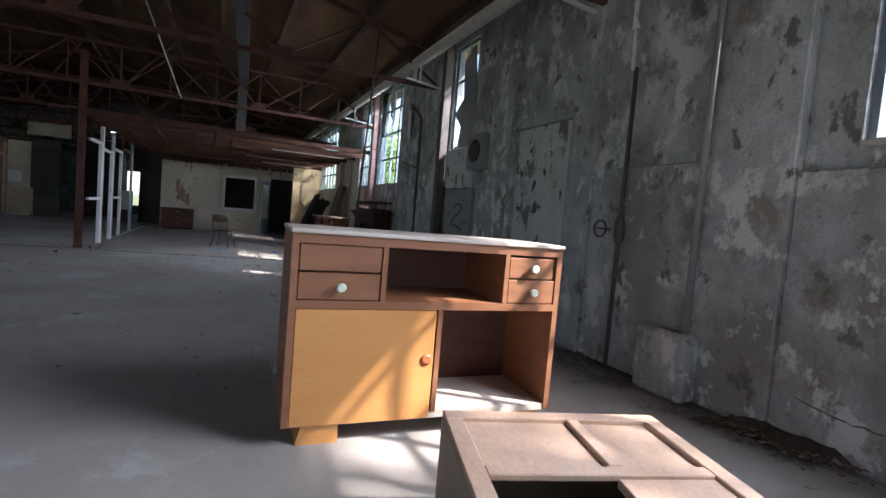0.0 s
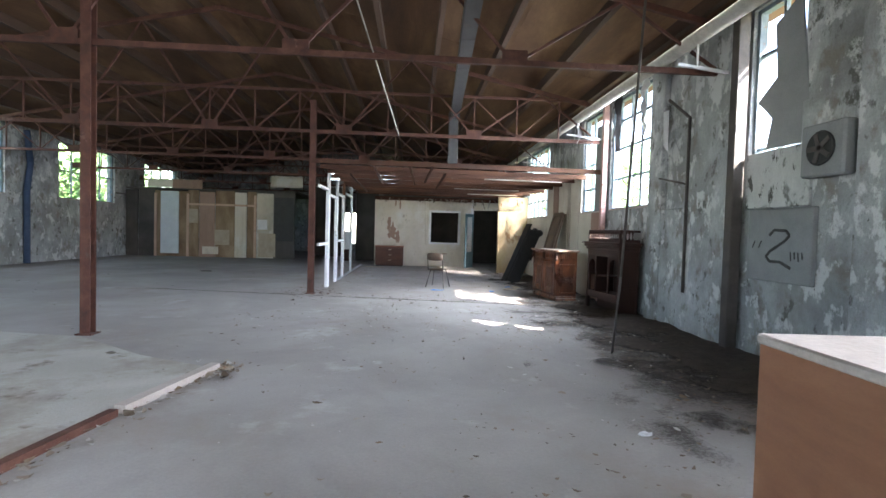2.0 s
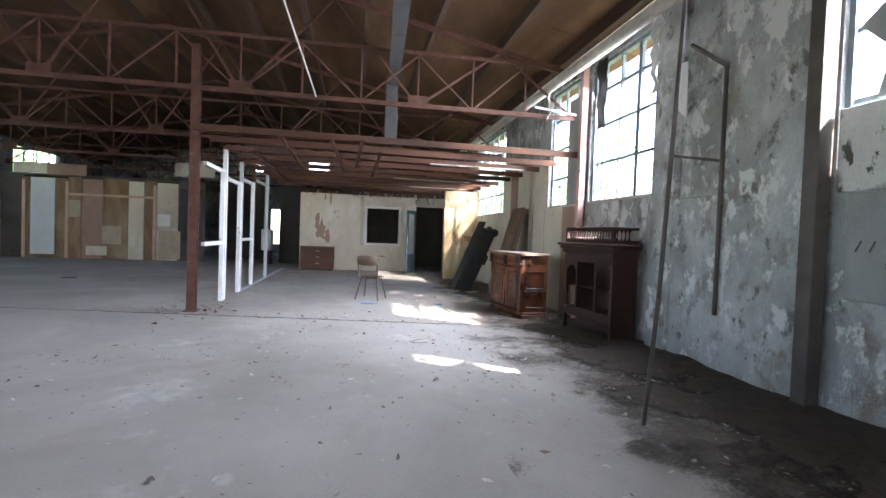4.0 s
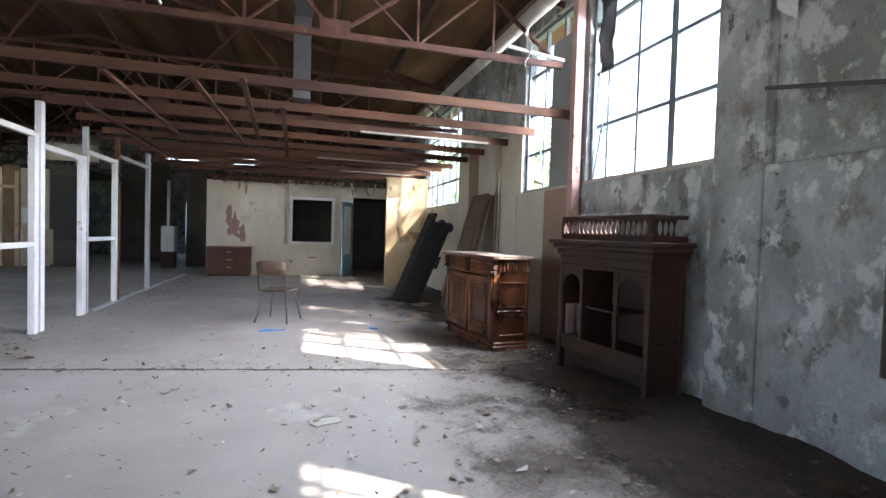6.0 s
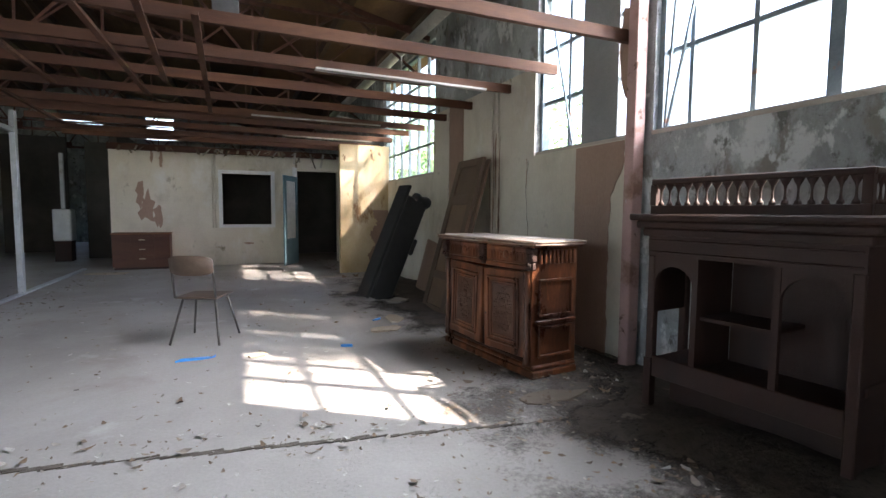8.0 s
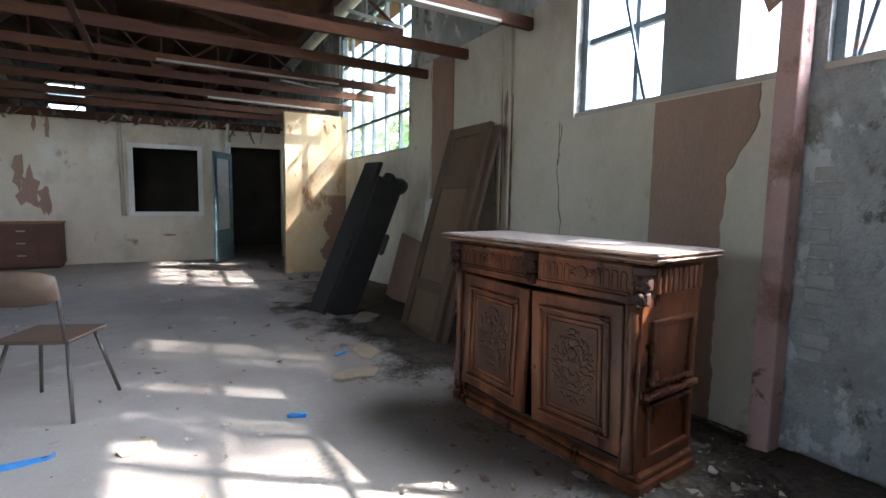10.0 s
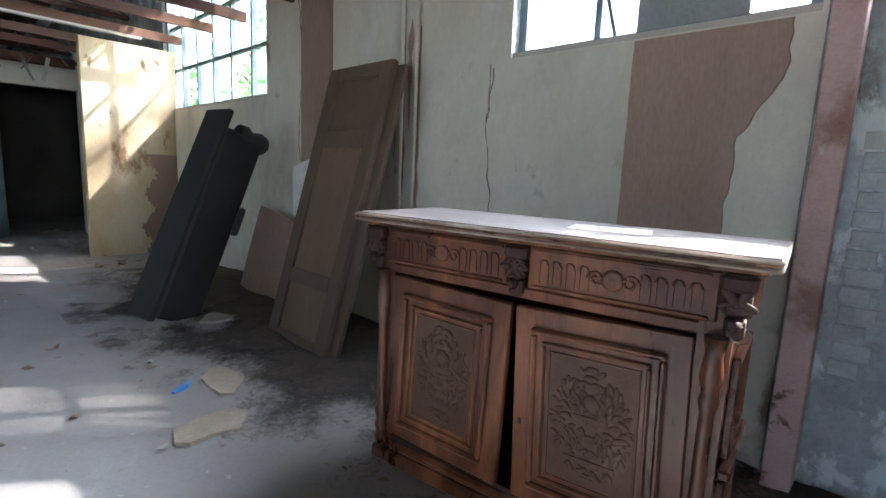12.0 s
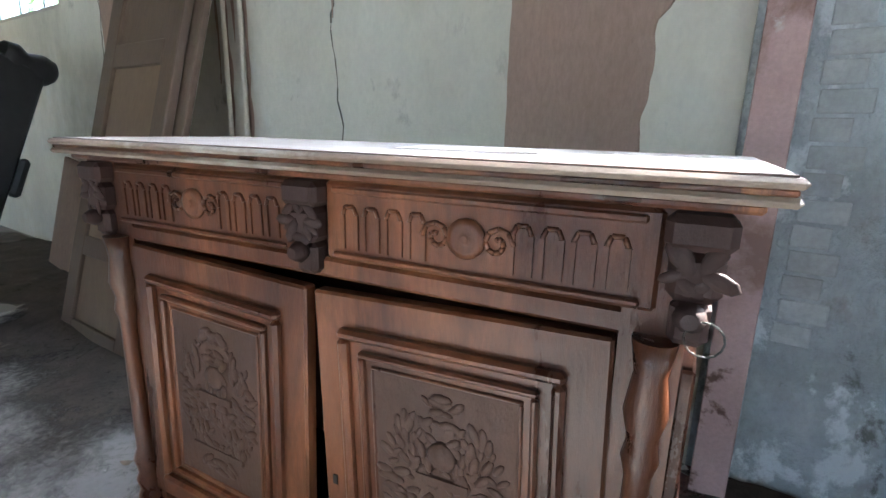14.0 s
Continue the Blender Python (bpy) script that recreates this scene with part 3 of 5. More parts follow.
def truss(y, zb, zm, label):
    t = thing("roof_truss", pose(0, y, 0), label, "truss", group="roof trusses")
    x0, x1 = LX, WX - 0.02
    part("bottom_chord", bar(bmesh.new(), (x0, 0, zb), (x1, 0, zb), 0.06, 0.07), M_RUST, t)
    if y > 10:
        part("middle_chord", bar(bmesh.new(), (x0 + 0.6, 0, zm), (x1 - 0.3, 0, zm + 0.05), 0.05, 0.05), M_RUST, t)
    part("top_chord", bar(bmesh.new(), (RX, 0, roof_z(RX) - 0.26), (x1, 0, roof_z(x1) - 0.26), 0.06, 0.08), M_RUST, t)
    part("top_chord", bar(bmesh.new(), (RX, 0, roof_z(RX) - 0.26), (x0, 0, roof_z(x0) - 0.26), 0.06, 0.08), M_RUST, t)
    n = 18
    xs = [x0 + (x1 - x0) * i / n for i in range(n + 1)]
    for i, x in enumerate(xs[1:-1] if y > 10 else ()):
        part("post", bar(bmesh.new(), (x, 0, zb), (x, 0, zm + 0.02), 0.028), M_RUST, t)
        if i % 2:
            part("brace", bar(bmesh.new(), (x, 0.01, zb), (xs[i], 0.01, zm), 0.024), M_RUST, t)
            part("brace", bar(bmesh.new(), (x, -0.01, zb), (xs[i + 2], -0.01, zm), 0.024), M_RUST, t)
    for i in range(0, n, 3):
        m = (xs[i] + xs[min(i + 3, n)]) / 2
        part("web", bar(bmesh.new(), (xs[i], 0.02, zb), (m, 0.02, roof_z(m) - 0.28), 0.035), M_RUST, t)
        part("web", bar(bmesh.new(), (xs[min(i + 3, n)], 0.02, zb), (m, 0.02, roof_z(m) - 0.28), 0.035), M_RUST, t)
        part("gusset", B(xs[i] - 0.16, xs[i] + 0.16, -0.012, 0.012, zb - 0.03, zb + 0.16), M_RUST, t)
    return t


for y in (-3.25, 0.9, 5.07, 9.24, 13.42, 17.6, 21.8, 26.0, 30.2):
    truss(y, 3.5 if y < 10 else 3.36, 4.16, "rust-red steel roof truss with thin webs")

# long pipe and conduits
t = thing("wrapped_pipe", pose(0, 0, 0), "pale lagged pipe slung under the roof along the wall", "pipe")
part("pipe", tube(bmesh.new(), [(WX - 0.5, -3.9, 3.84), (WX - 0.5, 30.0, 3.84)], 0.085, 12), M_DUSTY, t)
for y in (0.9, 5.1, 8.9, 13.3, 17.5, 21.6):
    part("bracket", bar(bmesh.new(), (WX - 0.75, y + 0.1, 3.50), (WX - 0.002, y + 0.1, 3.42), 0.035), M_WHITE, t)
    part("hanger", bar(bmesh.new(), (WX - 0.5, y + 0.1, 3.76), (WX - 0.5, y + 0.1, 3.50), 0.02), M_WHITE, t)
for y, n, l in ((9.3, 3, 0.62), (10.4, 4, 0.85), (13.4, 3, 0.5), (4.2, 3, 0.9)):
    bm = bmesh.new()
    rows = []
    for k in range(9):
        z, w = 3.78 - l * k / 8, 0.07 * (1 - 0.06 * k) * rnd.uniform(0.6, 1.2)
        x, yc, tw = WX - 0.5 + rnd.uniform(-0.03, 0.03), y + rnd.uniform(-0.02, 0.02), rnd.uniform(-0.8, 0.8)
        rows.append([bm.verts.new((x + s * w * math.sin(tw) + o, yc + s * w * math.cos(tw), z)) for s, o in ((-1, 0), (1, 0), (1, 0.012), (-1, 0.012))])
    for A, K in zip(rows, rows[1:]):
        for i in range(4):
            bm.faces.new((A[i], A[(i + 1) % 4], K[(i + 1) % 4], K[i]))
    bm.faces.new(rows[-1])
    solid("hanging_rag", bm, M_CLOTH, "torn grey-white strip of lagging hanging from the pipe", "rag")

t = thing("air_duct", pose(0, 0, 0), "grey galvanised air duct hung below the roof", "duct")
for k in range(11):
    y = 1.55 + 1.2 * k
    xa = 0.74 + (y - 8.45) * 0.045
    part("duct_section", bar(bmesh.new(), (xa, y, 4.12), (xa + 0.054, y + 1.19, 4.12), 0.2, 0.18), M_DUCT, t)
    if k % 2:
        part("strap", bar(bmesh.new(), (xa, y, 4.2), (xa, y, roof_z(xa) - 0.02), 0.02), M_STEELBROWN, t)
part("duct_end", B(0.89, 1.11, 14.7, 14.9, 2.98, 4.2, 0.006), M_DUCT, t)
solid("dangling_conduit", tube(bmesh.new(), [(-1.07, 9.5, roof_z(-1.07)), (-0.7, 11.0, 4.5), (-0.22, 13.0, 3.26)], 0.013), M_DUSTY, "thin pale conduit dangling from the truss", "conduit")

solid("wall_conduit", tube(bmesh.new(), [(WX - 0.13, 9.76, 0.6), (WX - 0.13, 9.76, 3.05), (WX - 0.2, 10.2, 3.4)], 0.022), M_STEELBROWN, "dark bent conduit running down the plaster wall", "conduit")
solid("wall_hook", tube(bmesh.new(), [(WX - 0.12, 9.76, 2.12), (WX - 0.16, 10.5, 2.28)], 0.014), M_STEELBROWN, "dark iron rod projecting from the wall", "rod")
t = thing("valve_pipe", pose(WX - 0.14, 4.52, 0), "dark iron pipe with a valve wheel on the wall", "pipe")
part("pipe", tube(bmesh.new(), [(0, 0, 0.02), (0, 0, 2.72)], 0.02), M_STEELBROWN, t)
bm = bmesh.new()
ring = [Vector((-0.12, math.cos(a) * 0.075 + 0.12, 1.27 + math.sin(a) * 0.075)) for a in [i * math.pi / 8 for i in range(17)]]
tube(bm, ring, 0.011, 6)
bar(bm, (0, 0.12, 1.27), (-0.12, 0.12, 1.27), 0.02)
bar(bm, (-0.12, 0.05, 1.27), (-0.12, 0.19, 1.27), 0.014)
part("valve_wheel", bm, M_STEELBROWN, t)
part("valve_body", lathe(bmesh.new(), [(0.03, 1.15), (0.045, 1.2), (0.045, 1.34), (0.03, 1.4)]), M_STEELBROWN, t)
solid("frayed_rope", tube(bmesh.new(), [(WX - 0.2, 4.6, 4.0), (WX - 0.17, 4.56, 3.2), (WX - 0.16, 4.54, 2.7)], 0.02), M_CLOTH, "pale frayed lagging strip above the valve pipe", "rag")
solid("downpipe", tube(bmesh.new(), [(WX - 0.15, 3.72, 0.5), (WX - 0.15, 3.72, 4.1)], 0.028, 10), M_SIGN, "grey cast pipe running down the wall", "pipe")
solid("concrete_plinth", B(WX - 0.28, WX - 0.1, 3.6, 4.08, 0.0, 0.52, 0.03), M_WALL, "stained concrete plinth at the foot of the wall", "plinth")
solid("standing_pipe", tube(bmesh.new(), [(2.46, 8.6, 0.0), (2.53, 8.6, 0.9), (2.72, 8.66, 4.2)], 0.016), M_STEELBROWN, "thin dark pipe standing from floor to truss", "pipe")

solid("blue_pipe", tube(bmesh.new(), [(LX + 0.1, 19.4, 0.0), (LX + 0.1, 19.4, 2.3), (LX + 0.1, 19.55, 3.2), (LX + 0.1, 19.4, 4.2)], 0.09, 10), material("dark_blue_paint", [(0.03, 0.06, 0.12), (0.06, 0.10, 0.18)], 0.6, 4, 60, 0.2), "dark blue painted downpipe on the plaster wall", "pipe")
solid("west_wall_pipe", tube(bmesh.new(), [(LX + 0.02, 24.2, 2.6), (LX + 0.02, 24.8, 2.6)], 0.03), M_STEELBROWN, "thin dark pipe along the plaster wall", "pipe")

# panel with sprayed mark below the narrow window, whitewash panel, leaning board, fan box
t = thing("access_cover", pose(WX - 0.05, 8.08, 0.92), "grey steel panel with a sprayed black squiggle on the wall", "panel")
part("sheet", B(-0.012, 0.045, -0.46, 0.46, 0.0, 0.79, 0.006), M_SIGN, t)
bm = bmesh.new()
zig = [(0.12, 0.50), (0.05, 0.56), (-0.12, 0.55), (-0.17, 0.50), (-0.1, 0.44), (0.1, 0.33), (0.16, 0.27), (0.1, 0.22), (-0.05, 0.22), (-0.2, 0.16)]
for (a, za), (b, zb) in zip(zig, zig[1:]):
    bar(bm, (-0.014, a, za), (-0.014, b, zb), 0.004, 0.03)
part("sprayed_mark", bm, M_INK, t, "black sprayed squiggle")
for k in range(4):
    part("sprayed_stroke", bar(bmesh.new(), (-0.014, -0.2 - 0.05 * k, 0.24 + 0.02 * (k % 2)), (-0.014, -0.19 - 0.05 * k, 0.33), 0.004, 0.012), M_INK, t)
for k in range(2):
    part("sprayed_stroke", bar(bmesh.new(), (-0.014, 0.38 - 0.1 * k, 0.36), (-0.014, 0.34 - 0.1 * k, 0.44), 0.004, 0.012), M_INK, t)
solid("whitewashed_board", B(WX - 0.04, WX - 0.003, 7.72, 8.66, 1.73, 2.36, 0.005), M_PEEL, "chalky white board fixed under the narrow window", "board")
bm = bmesh.new()
poly = [(8.44, 2.40), (8.34, 2.72), (8.56, 2.95), (8.26, 3.15), (8.28, 3.72), (7.92, 3.90), (7.80, 2.50), (7.94, 2.38)]
F = [bm.verts.new((WX + 0.02 - 0.05 * (z - 2.4), y, z)) for y, z in poly]
K = [bm.verts.new((WX + 0.045 - 0.05 * (z - 2.4), y, z)) for y, z in poly]
bm.faces.new(F)
bm.faces.new(K[::-1])
for i in range(len(poly)):
    bm.faces.new((F[i], K[i], K[(i + 1) % len(poly)], F[(i + 1) % len(poly)]))
solid("torn_board", bm, M_SIGN, "torn grey-brown board blocking part of the narrow window", "board")
t = thing("fan_box", pose(WX - 0.02, 7.46, 1.98), "grey box with a round dark fan opening on the wall", "fan")
part("housing", B(-0.14, 0.0, -0.25, 0.25, 0.0, 0.5, 0.02), M_SIGN, t)
part("fan_ring", lathe(bmesh.new(), [(0.16, 0), (0.165, 0.012), (0.15, 0.02)], pose(-0.141, 0, 0.26, 0, -90, 0), 20), M_BLACK, t)
for k in range(5):
    a = k * 2 * math.pi / 5
    part("fan_blade", bar(bmesh.new(), (-0.165, 0, 0.26), (-0.165, math.cos(a) * 0.14, 0.26 + math.sin(a) * 0.14), 0.006, 0.05), M_STEELBROWN, t)

# ---- far room: stud partition, low joists, far wall ----
t_room = setting("wall_far_room", pierced(bmesh.new(), "x", -1.4, WX, 22.4, 22.54, 0.0, 2.62, [(0.8, 1.87, 0.94, 2.12), (2.46, 3.44, 0.0, 2.24)]), M_CREAM, "cream plaster wall with bare patches, a dark window and a doorway", "wall")
bm = bmesh.new()
for a, b, lo, hi in ((0.72, 1.95, 2.12, 2.20), (0.72, 1.95, 0.87, 0.94), (0.72, 0.8, 0.94, 2.12), (1.87, 1.95, 0.94, 2.12)):
    box(bm, a, b, 22.36, 22.398, lo, hi)
setting("trim", bm, M_WHITE, "pale painted wooden casing round the dark window", "trim")
setting("door_casing", B(2.36, 2.46, 22.34, 22.56, 0.0, 2.32), M_WHITE, "pale casing of the dark doorway", "trim")
d = thing("door_1", pose(2.44, 22.33, 0, 0, 0, 60), "blue-green half-glazed door standing open beside a dark doorway", "door", kind="structure")
part("lower_panel", B(-0.74, 0.0, -0.04, 0.0, 0.01, 0.62, 0.005), M_TEALDOOR, d)
part("stile", B(-0.74, -0.62, -0.04, 0.0, 0.62, 2.08, 0.004), M_TEALDOOR, d)
part("stile", B(-0.12, 0.0, -0.04, 0.0, 0.62, 2.08, 0.004), M_TEALDOOR, d)
part("top_rail", B(-0.62, -0.12, -0.04, 0.0, 1.96, 2.08, 0.004), M_TEALDOOR, d)
part("pane", B(-0.62, -0.12, -0.024, -0.016, 0.62, 1.96), M_CLOTH, d, "whitened glass pane")
# back room surfaces carry painted gloom
setting("wall_dark_room", pierced(bmesh.new(), "x", -2.45, WX, 25.2, 25.35, 0.0, 3.0, []), M_DARKROOM, "wall behind the doorway, coloured dark for the dim room", "wall")
setting("wall_dark_side", B(-1.4, -1.26, 22.541, 25.2, 0.0, 3.0), M_DARKROOM, "side wall of the back room, coloured dark for the dim room", "wall")
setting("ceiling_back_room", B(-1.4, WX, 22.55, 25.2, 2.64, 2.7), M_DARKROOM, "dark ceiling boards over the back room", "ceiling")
# nib wall: its yellow is painted sunlight
setting("wall_jut", B(3.03, WX - 0.002, 19.94, 20.09, 0.0, 2.62), M_SUNLIT_CREAM, "stained cream plaster nib wall with warm sunlight put into its colour", "wall")
for x, y, sx, z, sz in ((-0.72, 22.39, 0.2, 1.3, 0.5), (-0.5, 22.39, 0.12, 1.15, 0.35), (-0.84, 22.39, 0.1, 1.6, 0.45), (-0.42, 22.39, 0.05, 2.36, 0.28), (-0.6, 22.39, 0.04, 2.45, 0.2), (1.35, 22.39, 0.16, 0.5, 0.025), (2.2, 22.39, 0.1, 0.1, 0.12)):
    bm = bmesh.new()
    pts = [(math.cos(i * 0.393) * sx * rnd.uniform(0.35, 1.1), math.sin(i * 0.393) * sz * rnd.uniform(0.4, 1.0)) for i in range(16)]
    c = bm.verts.new((x, y, z))
    rim = [bm.verts.new((x + p, y, z + q)) for p, q in pts]
    low = [bm.verts.new((x + p, y + 0.012, z + q)) for p, q in pts]
    for i in range(16):
        bm.faces.new((c, rim[i], rim[(i + 1) % 16]))
        bm.faces.new((rim[i], low[i], low[(i + 1) % 16], rim[(i + 1) % 16]))
    setting("bare_patch", bm, M_BARE, "brown patch where the cream paint has come away", "wall patch")

bm = bmesh.new()
for k in range(36):
    z0 = 0.036 * k
    box(bm, 3.62 + 0.05 * math.sin(k * 0.5) + rnd.uniform(-0.02, 0.02) + 0.004 * k, 4.05, 19.932, 19.939, z0, z0 + 0.036)
setting("bare_patch", bm, M_BARE, "brown bare board showing on the nib wall", "wall patch")

for x, z0, z1 in ((0.66, 0.86, 2.55), (0.6, 0.86, 2.55)):
    solid("wall_conduit", tube(bmesh.new(), [(x, 22.375, z0), (x, 22.375, z1)], 0.016), M_CREAM, "thin painted conduit beside the dark window", "conduit")

# cream lining on the east wall inside the room
bm = pierced(bmesh.new(), "y", 13.01, 19.94, WX - 0.02, WX - 0.002, 0.0, 2.82, [(13.03, 14.46, 1.88, 2.83), (17.38, 19.94, 1.88, 2.83)])
setting("wall_lining", bm, M_CREAM, "cream plaster lining, cracked and stained", "wall")
bm = bmesh.new()
prev = None
for k in range(121):
    z = 1.87 * k / 120
    torn = 13.27 - 0.16 * min(1.0, max(0.0, (z - 1.42) / 0.22)) + 0.02 * noise.noise(Vector((3, 1, z * 2.6))) + 0.02 * noise.noise(Vector((3, 9, z * 12)))
    row = [bm.verts.new(p) for p in ((WX - 0.021, torn, z), (WX - 0.027, torn + 0.004, z), (WX - 0.027, 13.74 + 0.005 * noise.noise(Vector((3, 5, z * 9))), z), (WX - 0.021, 13.741, z))]
    if prev:
        for q in range(3):
            bm.faces.new((prev[q], prev[q + 1], row[q + 1], row[q]))
    prev = row
setting("wall_lining", bm, M_BARE, "brown bare hardboard sheet on the wall", "wall panel")
setting("wall_lining", B(WX - 0.034, WX - 0.021, 16.25, 16.72, 0.0, 2.82), M_BARE, "brown bare hardboard strip on the wall", "wall panel")
solid("window_board", B(WX + 0.05, WX + 0.075, 13.29, 13.77, SILL + 0.03, HEAD - 0.3), M_SIGN, "grey board blocking part of a window", "board")
for y in (15.22, 15.36):
    solid("thin_pipe", tube(bmesh.new(), [(WX - 0.05, y, 0.0), (WX - 0.05, y, 2.78)], 0.014), M_CREAM, "thin painted pipe on the cream wall", "pipe")
for y, z0, z1, w, s in ((15.37, 1.02, 2.3, 0.055, 1), (15.45, 1.3, 2.0, 0.035, 2), (15.21, 0.75, 2.2, 0.05, 3), (15.31, 1.5, 2.25, 0.06, 4), (14.60, 1.55, 1.9, 0.035, 5)):
    r = random.Random(s)
    bm = bmesh.new()
    prev = None
    n = int((z1 - z0) / 0.035)
    for k in range(n + 1):
        z = z0 + 0.035 * k
        ww = w * (0.25 + 0.75 * abs(noise.noise(Vector((s, 0, z * 4.0)))) * 2.0) * min(1, 0.2 + k * 0.15, 0.2 + (n - k) * 0.15)
        c = y + 0.03 * noise.noise(Vector((s, 7, z * 2.0)))
        row = [bm.verts.new((WX - 0.0235, c - ww / 2, z)), bm.verts.new((WX - 0.0235, c + ww / 2 + r.uniform(0, 0.008), z))]
        if prev:
            bm.faces.new((prev[0], prev[1], row[1], row[0]))
        prev = row
    setting("peeled_strip", bm, M_BARE, "ragged brown strip where the cream lining has peeled", "wall patch")

n = 0
for y in [13.12 + 0.93 * k for k in range(10)]:
    sag = rnd.uniform(-0.03, 0.02)
    ob = solid("ceiling_joist", bar(bmesh.new(), (-1.95, y, 2.74 + sag), (WX - 0.03, y + rnd.uniform(-0.08, 0.08), 2.70 + sag), 0.05, 0.095), M_JOIST, "red-brown timber joist of the stripped low ceiling", "joist", "low ceiling joists")
for x, y0, y1 in ((-0.72, 13.1, 16.6), (0.02, 13.0, 16.7), (0.48, 12.9, 16.0), (0.8, 13.9, 17.6), (-1.4, 14.6, 19.6)):
    solid("ceiling_batten", bar(bmesh.new(), (x, y0, 2.665), (x + rnd.uniform(-0.1, 0.1), y1, 2.64), 0.05, 0.03), M_JOIST, "thin timber batten nailed under the joists", "batten")
for x0, x1, y in ((1.8, 3.7, 14.96), (1.3, 3.25, 17.77), (1.9, 3.6, 19.63)):
    solid("pale_batten", bar(bmesh.new(), (x0, y, 2.665), (x1, y + 0.02, 2.655), 0.09, 0.02), M_DUSTY, "pale dusty batten lying along the joists", "batten")
setting("wall_plate", B(-1.4, 3.4, 22.25, 22.36, 2.55, 2.68), M_JOIST, "timber plate on top of the far wall", "beam")
bm = bmesh.new()
for k in range(46):
    x = rnd.uniform(-1.3, 3.3)
    a = Vector((x, 22.3 - rnd.uniform(0, 0.4), 2.62))
    bar(bm, a, a + Vector((rnd.uniform(-0.15, 0.15), rnd.uniform(-0.1, 0.1), -rnd.uniform(0.05, 0.34 if x > 2.3 else 0.14))), 0.05, 0.006)
tagged(mesh_ob("torn_lining", bm, M_DEBRIS), "torn strips of ceiling lining hanging over the far wall", "rubble", kind="stuff")

# white and grey steel studs along x = -1.78
t = thing("stud_partition", pose(-1.88, 0, 0), "bare white and grey steel stud partition with door frames", "partition")
for y, z1, mat, w in ((14.62, 2.28, M_WHITE, 0.09), (14.76, 2.66, M_WHITE, 0.09), (15.9, 2.2, M_WHITE, 0.13), (16.02, 2.62, M_GALV, 0.06), (17.15, 2.32, M_WHITE, 0.08), (17.26, 2.66, M_JOIST, 0.06), (18.95, 2.68, M_GALV, 0.1)):
    part("stud", B(-0.035, 0.035, y - w / 2, y + w / 2, 0.0, z1, 0.004), mat, t)
for y0, y1, z, mat in ((13.5, 14.62, 2.26, M_WHITE), (13.5, 14.62, 1.02, M_WHITE), (14.76, 15.9, 2.16, M_WHITE), (16.02, 17.15, 2.28, M_WHITE), (16.02, 17.15, 1.05, M_WHITE), (17.26, 18.95, 2.4, M_GALV)):
    part("rail", B(-0.03, 0.03, y0 + 0.04, y1 - 0.04, z - 0.03, z + 0.03, 0.004), mat, t)
part("floor_track", B(-0.04, 0.04, 16.2, 22.3, 0.0, 0.03), M_GALV, t)

# joint across the floor with a lip of dirt
bm = bmesh.new()
for k in range(120):
    x = -5.5 + k * 0.075
    yj = 12.78 - 0.18 * x
    box(bm, x, x + rnd.uniform(0.06, 0.16), yj - 0.012 + rnd.uniform(-0.012, 0.012), yj + 0.012 + rnd.uniform(-0.012, 0.012), 0.001, 0.002 + rnd.uniform(0, 0.005))
tagged(mesh_ob("floor_joint", bm, M_DIRT), "crumbly dirt-filled joint across the concrete floor", "floor joint", kind="stuff")

# raised slab with timber kerb at the west side
t = thing("raised_slab", pose(0, 0, 0), "low pale slab with a reddish timber edging on the floor", "slab", kind="structure")
bm = bmesh.new()
vs = [(-2.35, 4.2), (-1.77, 7.74), (-2.6, 8.15), (-3.7, 8.95), (-9.3, 10.0), (-9.3, 4.2)]
F = [bm.verts.new((x, y, 0.035)) for x, y in vs]
K = [bm.verts.new((x, y, -0.01)) for x, y in vs]
bm.faces.new(F)
for i in range(6):
    bm.faces.new((F[i], K[i], K[(i + 1) % 6], F[(i + 1) % 6]))
part("slab_top", bm, M_SLAB, t)
part("edging", bar(bmesh.new(), (-2.32, 4.2, 0.022), (-1.95, 6.6, 0.022), 0.07, 0.06), M_RUST, t)
part("edging", bar(bmesh.new(), (-1.94, 6.65, 0.025), (-1.72, 7.8, 0.025), 0.09, 0.07), M_DUST, t)

# ---- west partition and the dark middle ----
t = thing("partition_wall", pose(-0.3, 24.84, 0) @ Matrix.Diagonal((1.03, 1.0, 1.08, 1)), "patched brown plywood partition with missing sheets", "partition", kind="structure")
xs = [-11.5, -11.0, -10.35, -9.0, -8.55, -7.9, -7.1, -6.6, -6.2, -5.5, -4.6]
# M_DARKROOM sheets paint the dark gaps of the missing ones
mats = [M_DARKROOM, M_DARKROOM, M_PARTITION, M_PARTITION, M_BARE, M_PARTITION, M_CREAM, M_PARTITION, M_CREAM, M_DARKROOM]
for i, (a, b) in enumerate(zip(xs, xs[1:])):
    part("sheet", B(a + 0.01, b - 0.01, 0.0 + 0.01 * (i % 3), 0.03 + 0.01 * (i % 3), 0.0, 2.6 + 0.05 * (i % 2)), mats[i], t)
for x in (-10.3, -9.0, -6.25):
    part("batten", B(x - 0.05, x + 0.05, -0.03, -0.002, 0.0, 2.5), M_PINKWOOD, t)
part("batten", B(-9.0, -6.25, -0.025, -0.002, 2.05, 2.13), M_PINKWOOD, t)
part("fascia", B(-10.6, -9.6, -0.05, -0.01, 2.72, 3.05), M_CREAM, t)
part("fascia", B(-9.6, -8.4, -0.05, -0.01, 2.7, 3.05), M_BARE, t)
